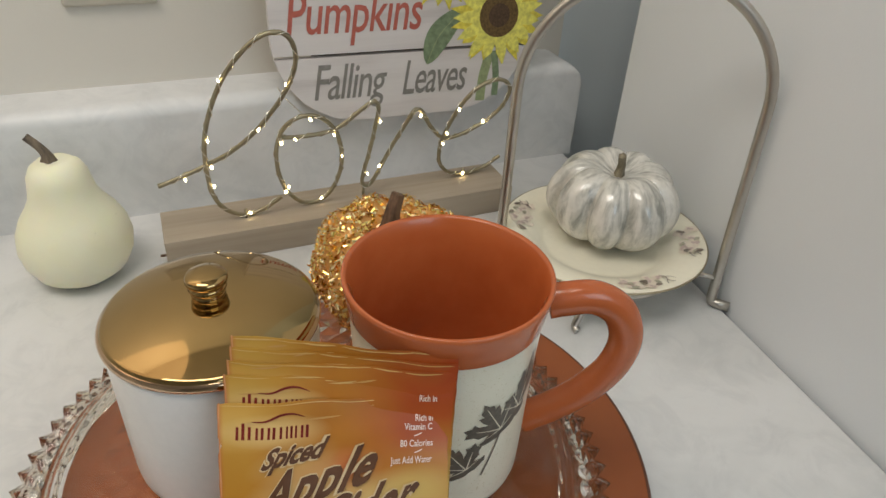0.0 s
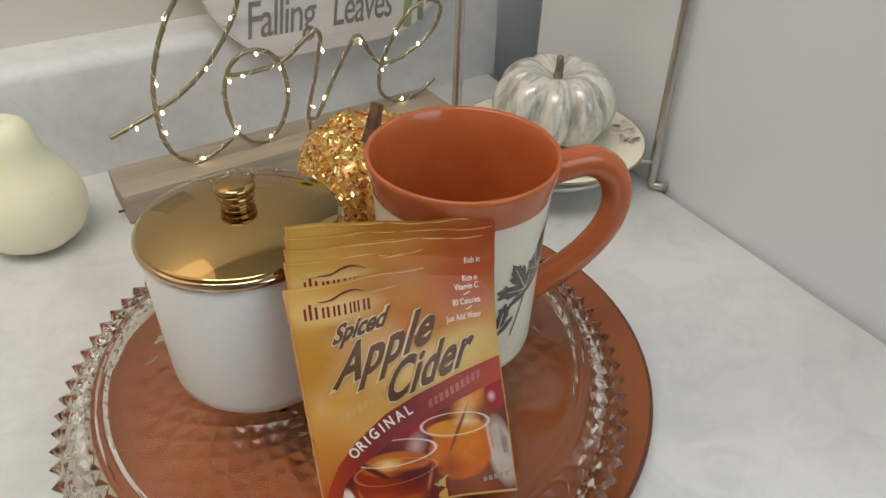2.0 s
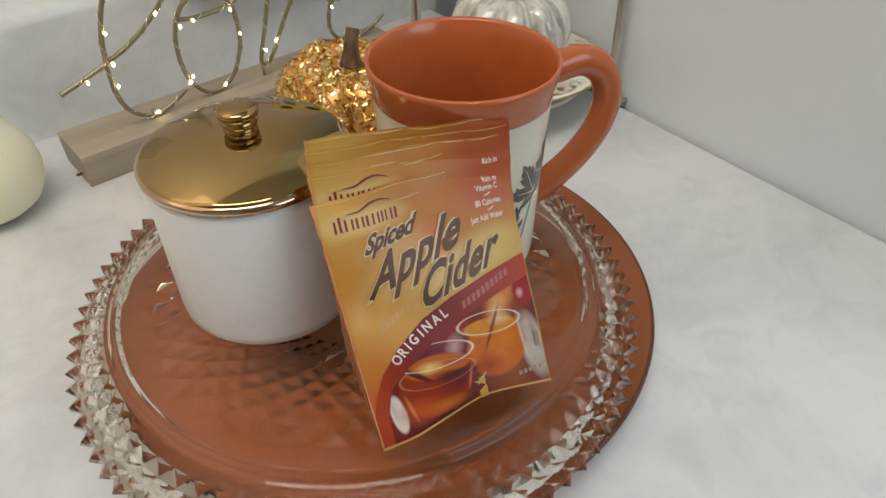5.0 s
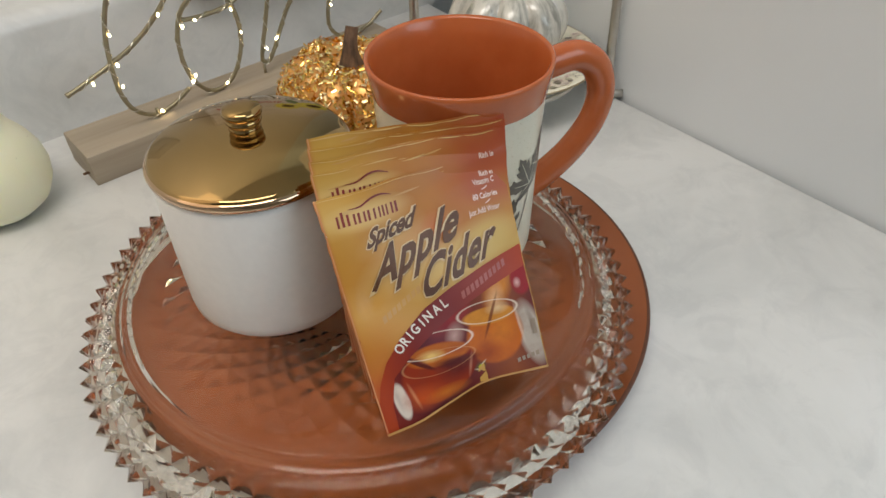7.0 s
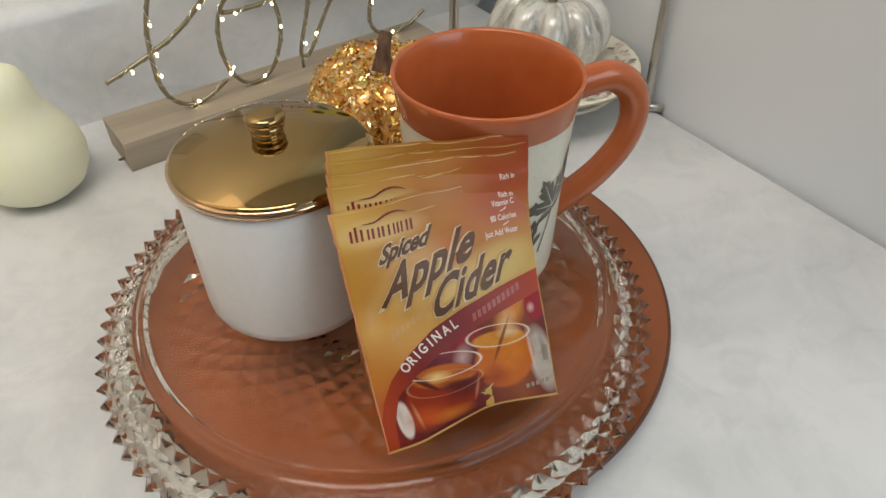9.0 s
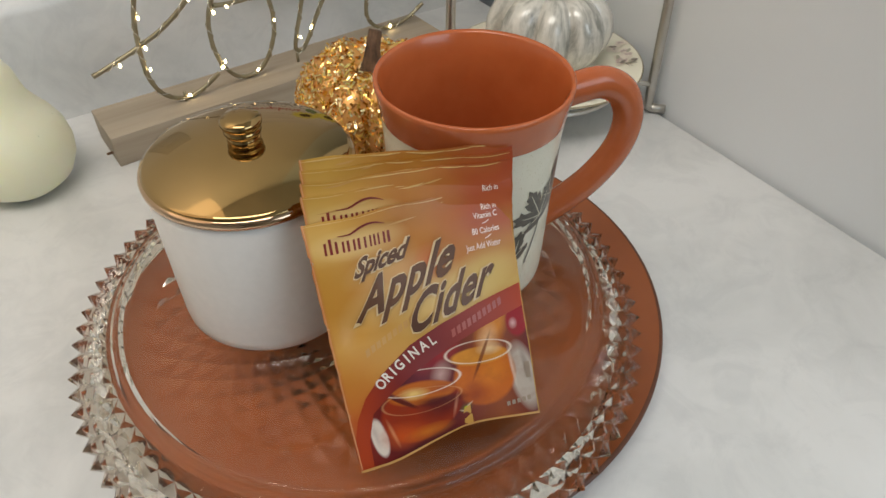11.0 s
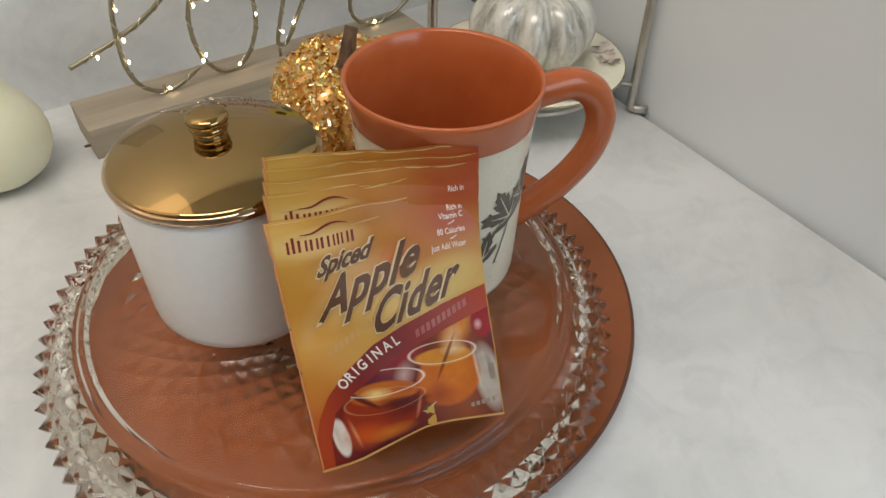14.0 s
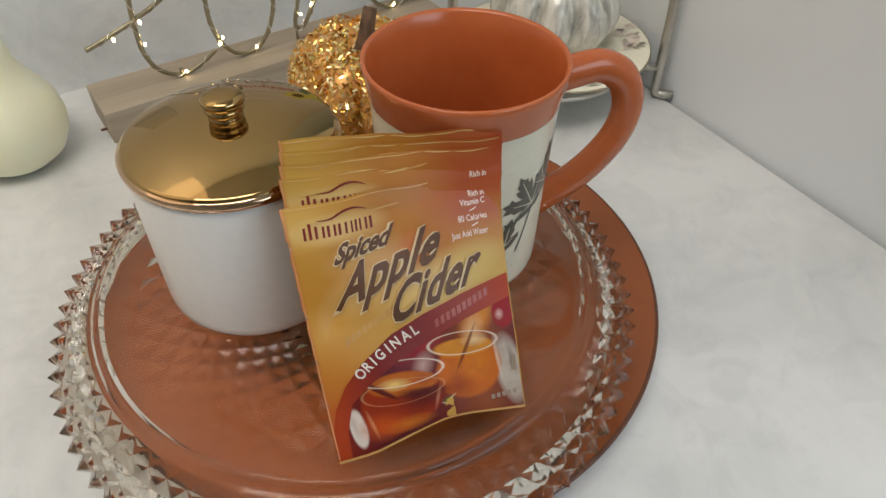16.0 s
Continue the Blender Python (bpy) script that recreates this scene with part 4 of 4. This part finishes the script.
def packet(corners, seed, full):
    at = packet_surface(corners, seed, 1.0 if full else 0.7)
    ob = empty("drink_packet", label="glossy orange apple cider packet, " + ("front of the fan against mug" if full else "tucked behind another packet"),
               category="drink packet", group="drink packets against the mug")
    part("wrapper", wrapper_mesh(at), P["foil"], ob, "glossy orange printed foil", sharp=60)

    def art(name, loops, mat, layer, label="", cell=0.006, grow=True):
        if grow:
            loops = [[(u * 1.062, v * 1.014) for u, v in loop] for loop in loops]
        part(name, outline_mesh(loops, lambda u, v: at(u, v, 0.00012 * layer), cell), P[mat], ob, label, smooth=False)

    def words(text, size, x, y, turn, mat, layer, **kw):
        halo = kw.pop("halo", None)
        for wide, name, down in ((halo, "halo", 1),) if halo else ():
            part("letter_halo", lay(lettering(text, size, x, y, turn, bold=kw.get("bold", 0) + wide, **{k: v for k, v in kw.items() if k != "bold"}), lambda u, v: at(u, v, 0.00012 * (layer - down)), 0.008), P[name], ob, smooth=False)
        part("lettering", lay(lettering(text, size, x, y, turn, **kw), lambda u, v: at(u, v, 0.00012 * layer), 0.008), P[mat], ob, "printed " + text, smooth=False)

    # maker's mark: plain upright bars on a pale ground, under a swoosh
    if full or seed == 41:
        for x, w, h in ((0.0064, 0.0013, 0.0050), (0.0085, 0.0015, 0.0064), (0.0108, 0.0014, 0.0050), (0.0136, 0.0012, 0.0046), (0.0155, 0.0014, 0.0046), (0.0180, 0.0012, 0.0046), (0.0198, 0.0014, 0.0046), (0.0224, 0.0012, 0.0046), (0.0247, 0.0010, 0.0046), (0.0263, 0.0011, 0.0046), (0.0280, 0.0010, 0.0046), (0.0302, 0.0012, 0.0046), (0.0320, 0.0014, 0.0046)):
            art("maker_bar", [[(x, 0.0927), (x + 0.75 * w, 0.0927), (x + 0.75 * w + 0.0003, 0.0927 + h), (x + 0.0003, 0.0927 + h)]], "maroon", 2, grow=False)
        art("swoosh", [ribbon([(0.0125, 0.0996), (0.0175, 0.0997), (0.0230, 0.1018), (0.0275, 0.1020), (0.0320, 0.1004)], lambda t: 0.0002 + 0.0007 * math.sin(math.pi * t))], "maroon", 2, grow=False)
        for text, x, y, w in (("Rich in", 0.0730, 0.0980, 0.0066), ("Vitamin C", 0.0690, 0.0944, 0.0106), ("80 Calories", 0.0672, 0.0878, 0.0124), ("Just Add Water", 0.0636, 0.0814, 0.0158))[:4 if full else 1]:
            words(text, 0.0038, x, y, 0.0, "pale_print", 2, bold=0.00004, width=w)
        for y in (0.0920, 0.0854) if full else ():
            art("dash", [ribbon([(0.0725, y), (0.0740, y + 0.0004), (0.0755, y + 0.0012)], 0.0004)], "pale_print", 2, grow=False)
    g = random.Random(seed)
    # highlights on the top edge, painted as thin cream strokes
    x = 0.0006
    while x < 0.070:
        w = g.uniform(0.010, 0.024)
        y, thick = PH / 1.014 - g.uniform(0.0005, 0.0008), g.uniform(0.0002, 0.0005)
        art("top_highlight", [ribbon([(x, y), (x + w / 2, y - 0.0003), (min(x + w, 0.0795), y)], lambda t: 0.0001 + thick * math.sin(math.pi * t))], "cream_streak", 2, "pale highlight painted along the top edge")
        x += w * g.uniform(0.8, 1.3)
    # short flat streaks in cream and tan below the top edge
    for k in range(4):
        x, y, w = g.uniform(0.003, 0.055), PH - g.uniform(0.003, 0.010), g.uniform(0.005, 0.014)
        art("top_streak", [ribbon([(x, y), (x + w * 0.5, y + 0.0005), (x + w, y + 0.0014)], lambda t: 0.00005 + 0.0007 * math.sin(math.pi * t))], "cream_streak" if k % 2 else "tan", 1)
    # the side fold's highlight, painted as a pale line
    art("edge_highlight", [ribbon([(0.0005, 0.001), (0.0004, 0.04), (0.0006, 0.08), (0.0005, PH - 0.001)], 0.0005)], "edge_gleam", 2, "thin folded side edge with its highlight painted on")
    if not full:
        return ob
    words("Spiced", 0.0098, 0.0150, 0.0812, 10.5, "brown", 5, shear=0.80, bold=0.00032, width=0.0225, space=0.95, halo=0.0005)
    words("Apple", 0.0198, 0.0125, 0.0624, 17.0, "brown", 6, shear=0.90, bold=0.00058, width=0.0455, space=1.06, halo=0.0005)
    words("Cider", 0.0202, 0.0312, 0.0520, 15.8, "brown", 7, shear=0.85, bold=0.00058, width=0.0400, space=1.08, halo=0.0005)
    for k in range(9):
        art("print_bar", [[(0.0125 + 0.0024 * k, 0.0470 + 0.0011 * k), (0.0142 + 0.0024 * k, 0.0478 + 0.0011 * k), (0.0142 + 0.0024 * k, 0.0508 + 0.0011 * k), (0.0125 + 0.0024 * k, 0.0500 + 0.0011 * k)]], "tan", 1)
    # picture: two glass cups of cider with apples
    art("picture", [BAND_LOW[1:] + [(0.080, 0.0)]], "picture", 1)
    art("band", [BAND_TOP + BAND_LOW[::-1][:-1] + [(0.0, 0.0)]], "band", 2)
    for k in range(10):
        x, y = 0.0475 + 0.0024 * k, 0.0460 + 0.00085 * k
        art("band_bar", [[(x, y), (x + 0.0016, y + 0.0006), (x + 0.0016, y + 0.0040), (x, y + 0.0034)]], "blush", 3)
    arc = [("O", 0.0152, 0.0318, 40), ("R", 0.0184, 0.0344, 35), ("I", 0.0217, 0.0366, 32), ("G", 0.0236, 0.0378, 30), ("I", 0.0280, 0.0402, 27), ("N", 0.0300, 0.0412, 25), ("A", 0.0345, 0.0432, 23), ("L", 0.0386, 0.0449, 21)]
    for ch, x, y, turn in arc:
        words(ch, 0.0064, x * 1.062, y * 1.014, turn, "white", 4, bold=0.00014, squeeze=0.8)
    art("seal", [[(0.0, 0.0), (0.080, 0.0), (0.080, 0.0011), (0.0, 0.0011)]], "tan", 12, "plain crimped bottom seal")
    for k in range(5):
        art("print_bar", [[(0.0660 + 0.0024 * k, 0.0058 + 0.0003 * k), (0.0676 + 0.0024 * k, 0.0060 + 0.0003 * k), (0.0676 + 0.0024 * k, 0.0082 + 0.0003 * k), (0.0660 + 0.0024 * k, 0.0080 + 0.0003 * k)]], "grey", 6)
    art("print_bar", [[(0.0765, 0.0180), (0.0785, 0.0178), (0.0787, 0.0255), (0.0767, 0.0257)]], "grey", 6)
    return ob


for k in range(4, -1, -1):
    w = (0.0, 0.42, 0.62, 0.82, 1.0)[k]
    packet([f.lerp(r, w) for f, r in zip(FRONT, REAR)], 40 + k, k == 0)


# ---- printed leaves on the mug ----
def leaf_outline(cx, cy, size, turn, slim=1.0):
    half = [(0.0, 1.0), (0.07, 0.84), (0.15, 0.80), (0.13, 0.66), (0.24, 0.70), (0.22, 0.52), (0.15, 0.36), (0.33, 0.50), (0.36, 0.62), (0.45, 0.55), (0.62, 0.60), (0.58, 0.46), (0.70, 0.38),
            (0.52, 0.28), (0.48, 0.18), (0.26, 0.10), (0.42, 0.02), (0.54, 0.02), (0.46, -0.10), (0.30, -0.14), (0.14, -0.18), (0.03, -0.16)]
    half = [(x * slim, y) for x, y in half]
    pts = half + [(-x, y) for x, y in half[::-1][:-1]]
    t = radians(turn)
    return [(cx + size * (x * math.cos(t) - y * math.sin(t)), cy + size * (x * math.sin(t) + y * math.cos(t))) for x, y in pts]


def mug_at(s, z, lift=0.00025):
    r = 0.0411 + 0.0010 * (z / 0.08) ** 2 + lift
    a = s / 0.0415
    return Vector((r * math.cos(a), r * math.sin(a), z))


def deg(a):
    return radians(a) * 0.0415


M["print"] = plain("grey_brown_print", srgb(92, 86, 76), 0.35, vary=0.25, grain=420.0)
for cx, cy, size, turn, slim in ((deg(-74.5), 0.0532, 0.0225, 28, 1.0), (deg(-60), 0.0600, 0.0350, -18, 0.32), (deg(-96), 0.0330, 0.0200, 35, 1.0)):
    leaf = part("leaf_print", outline_mesh([leaf_outline(cx, cy, size, turn, slim)], mug_at, 0.003), M["print"], mug, "grey-brown printed autumn leaf", smooth=True)
    t = radians(turn)
    veins = []
    for ang, ln in ((0, 0.80), (46, 0.58), (-46, 0.58), (82, 0.36), (-82, 0.36)):
        b = t - radians(ang)
        veins.append(ribbon([(cx, cy), (cx - math.sin(b) * size * ln * 0.5, cy + math.cos(b) * size * ln * 0.5), (cx - math.sin(b) * size * ln, cy + math.cos(b) * size * ln)], lambda q: 0.0007 - 0.0004 * q, 3))
    for v in veins:
        part("leaf_vein", outline_mesh([v], lambda s, z: mug_at(s, z, 0.0004), 0.004), M["cream"], leaf)
for pts in ([(deg(-74), 0.053), (deg(-77), 0.043), (deg(-85), 0.0258)], [(deg(-49), 0.0975), (deg(-55), 0.076), (deg(-62), 0.055), (deg(-74), 0.050)]):
    part("leaf_stalk", outline_mesh([ribbon(pts, 0.0009)], mug_at, 0.003), M["print"], mug)

# ---- flower sprays on the plate ----
M["mauve"] = plain("mauve_print", srgb(204, 186, 178), 0.3, vary=0.12)
M["petal"] = plain("faded_pink_print", srgb(228, 217, 202), 0.3, vary=0.08)
M["twig"] = plain("dark_twig_print", srgb(134, 124, 112), 0.3, vary=0.2)
M["sage"] = plain("sage_print", srgb(176, 172, 152), 0.3, vary=0.2)


def plate_at(x, y, lift=0.0):
    r = math.hypot(x, y)
    z = 0.0126 + (r - 0.066) * 0.176 if r > 0.066 else 0.0126 - (0.066 - r) * 0.27
    return Vector((x, y, z + 0.0003 + lift))


for k, ang in enumerate((-28, -97, 140, 60)):
    g = random.Random(70 + k)
    a0 = radians(ang)

    def polar(da, r):
        return (r * math.cos(a0 + da), r * math.sin(a0 + da))

    def spray(name, loop, mat, label, layer):
        part(name, outline_mesh([loop], lambda x, y: plate_at(x, y, 0.00004 * layer)), M[mat], plate, label)

    for j in range(8):
        x, y = polar(-0.24 + 0.06 * j + g.uniform(-0.05, 0.05), g.uniform(0.0620, 0.0760))
        spray("blossom", blob(x, y, g.uniform(0.0036, 0.0058), 100 + 10 * k + j, 0.6), "petal", "faded pink flower print", j)
        spray("blossom", blob(x + g.uniform(-0.002, 0.002), y + g.uniform(-0.002, 0.002), g.uniform(0.0014, 0.0026), 200 + 10 * k + j, 0.7), "mauve", "darker petal shading", j + 9)
    for j in range(7):
        d, r = g.uniform(-0.27, 0.27), g.uniform(0.0635, 0.0785)
        x, y = polar(d, r)
        turn = g.uniform(0, 180)
        spray("leaf", blob(x, y, 0.0016, 300 + 10 * k + j, 0.3, stretch=1.9, turn=turn), "sage" if j % 2 else "twig", "grey-green leaf print", 18 + j)
    d = 0.24 if k % 2 else -0.24
    spray("twig", ribbon([polar(d, 0.0655), polar(d * 1.12, 0.0700), polar(d * 1.05, 0.0750), polar(d * 1.2, 0.0790)], 0.0008, 4), "twig", "dark forked twig print", 26)
    spray("twig", ribbon([polar(d * 1.10, 0.0695), polar(d * 1.32, 0.0715), polar(d * 1.42, 0.0750)], 0.0008, 4), "twig", "dark forked twig print", 27)
    spray("twig", ribbon([polar(d * 1.06, 0.0735), polar(d * 0.9, 0.0760), polar(d * 0.85, 0.0785)], 0.0007, 4), "twig", "dark forked twig print", 28)

# ---- the wooden board behind the wire word ----
board = empty("wall_sign", pose(0.2198, 0.5755, 0.0085, -3.2, 0.9, 0), label="whitewashed plank sign with painted sunflower and words on wall", category="wall sign")
BX, BZ0, BZ1, BR = 0.1265, 0.0680, 0.300, 0.080


def plank(z0, z1):
    """The stretch of the round-cornered board between two heights, 7 mm thick."""
    zs = [z0 + (z1 - z0) * k / 24 for k in range(25)]
    def half(z):
        d = BZ0 + BR - z
        return BX if d <= 0 else BX - BR + math.sqrt(max(BR * BR - d * d, 0.0))
    loop = [(half(z), z) for z in zs] + [(-half(z), z) for z in zs[::-1]]
    bm = bmesh.new()
    front = [bm.verts.new((x, -0.0035, z)) for x, z in loop]
    back = [bm.verts.new((x, 0.0035, z)) for x, z in loop]
    bm.faces.new(front), bm.faces.new(back[::-1])
    for i in range(len(loop)):
        j = (i + 1) % len(loop)
        bm.faces.new((front[i], back[i], back[j], front[j]))
    return bm


part("plank", plank(BZ0, 0.1285), M["board"], board, "lower whitewashed plank", smooth=False)
part("plank", plank(0.1315, 0.2140), M["board"], board, "whitewashed plank", smooth=False)
part("plank", plank(0.2170, BZ1), M["board"], board, "whitewashed plank", smooth=False)
part("batten", box(-0.09, 0.09, 0.0036, 0.0060, 0.10, 0.27), plain("batten_wood", srgb(96, 84, 70)), board, smooth=False)


def board_at(x, z, lift=0.0005):
    return Vector((x, -0.0035 - lift, z))


M["rust"] = plain("rust_red_paint", srgb(182, 98, 84), 0.6, vary=0.1)
M["grey_paint"] = plain("grey_paint", srgb(132, 129, 124), 0.6, vary=0.12)
M["petal_yellow"] = plain("sunflower_yellow", srgb(232, 226, 112), 0.6, vary=0.25)
M["petal_gold"] = plain("sunflower_gold", srgb(222, 208, 80), 0.6, vary=0.25)
M["seed"] = plain("seed_brown", srgb(104, 82, 46), 0.7, vary=0.35, grain=500.0)
M["seed_dark"] = plain("seed_dark", srgb(82, 62, 44), 0.7, vary=0.35, grain=500.0)
M["leaf_green"] = plain("leaf_green", srgb(122, 140, 108), 0.6, vary=0.3)
M["stalk_green"] = plain("stalk_green", srgb(150, 162, 120), 0.6, vary=0.2)


def on_board(name, bm, mat, label="", lift=0.0005):
    return part(name, lay(bm, lambda x, z: board_at(x, z, lift)), M[mat], board, label, smooth=False)


def painted(name, loops, mat, lift=0.0005, label="", parent=None):
    return part(name, outline_mesh(loops, lambda x, z: board_at(x, z, lift)), M[mat], parent or board, label, smooth=False)


on_board("lettering", lettering("Falling", 0.046, -0.0930, 0.0905, 0.0, shear=0.16, bold=0.0003, width=0.066, space=0.92), "grey_paint", "painted Falling")
on_board("lettering", lettering("Leaves", 0.046, -0.0080, 0.0895, 0.0, shear=0.16, bold=0.0003, width=0.064, space=0.92), "grey_paint", "painted Leaves")
on_board("lettering", lettering("Pumpkins", 0.050, -0.1140, 0.1500, 0.0, shear=0.14, bold=0.0004, width=0.122, space=0.96), "rust", "painted Pumpkins")


def sunflower(cx, cz, r, seed):
    g = random.Random(seed)
    head = painted("sunflower", [oval(cx, cz, 0.41 * r, 0.41 * r)], "seed", 0.0016, "painted yellow sunflower with brown centre")
    for ring, (n, far, mat, lift) in enumerate(((17, 1.0, "petal_gold", 0.0008), (15, 0.92, "petal_yellow", 0.0011))):
        for k in range(n):
            a = 360 * (k + 0.5 * ring) / n + g.uniform(-5, 5)
            d = far * g.uniform(0.88, 1.05)
            t = radians(a)
            tip = [(0.0, 0.10 * r), (0.4 * r, 0.135 * r), (0.72 * r, 0.10 * r), (d * r, 0.0)]
            side = tip + [(x, -y) for x, y in tip[::-1][1:]]
            painted("petal", [[(cx + x * math.cos(t) - y * math.sin(t), cz + x * math.sin(t) + y * math.cos(t)) for x, y in side]], mat, lift + 0.00001 * k, parent=head)
    painted("seed_head", [oval(cx, cz, 0.22 * r, 0.22 * r)], "seed_dark", 0.0019, parent=head)


rib = [(0.018, 0.1165), (0.030, 0.14325), (0.054, 0.1660)]
leaf = painted("painted_leaf", [ribbon(rib, lambda t: 0.0003 + 0.024 * math.sin(math.pi * t) ** 0.8)], "leaf_green", 0.0006, "green painted leaf")
painted("leaf_rib", [ribbon(rib, 0.0008)], "stalk_green", 0.0007, parent=leaf)
painted("stalk", [ribbon([(0.076, 0.076), (0.078, 0.100), (0.084, 0.125)], 0.010)], "stalk_green", 0.0005)
painted("stalk", [ribbon([(0.092, 0.080), (0.092, 0.100), (0.088, 0.125)], 0.007)], "leaf_green", 0.00055)
sunflower(0.0900, 0.1585, 0.0500, 3)
sunflower(0.0340, 0.2040, 0.0400, 4)

# ---- the outlet plate on the wall ----
outlet = empty("wall_outlet", pose(-0.0235, LEDGE, 0.2355), label="ivory plastic outlet plate on the beige wall", category="wall outlet")
part("cover", box(-0.0365, 0.0365, -0.006, 0.0, -0.058, 0.058), M["outlet"], outlet, bevel=0.003)
for dz in (-0.0195, 0.0195):
    part("socket", box(-0.0165, 0.0165, -0.0078, -0.0055, dz - 0.014, dz + 0.014), M["outlet"], outlet, bevel=0.004)
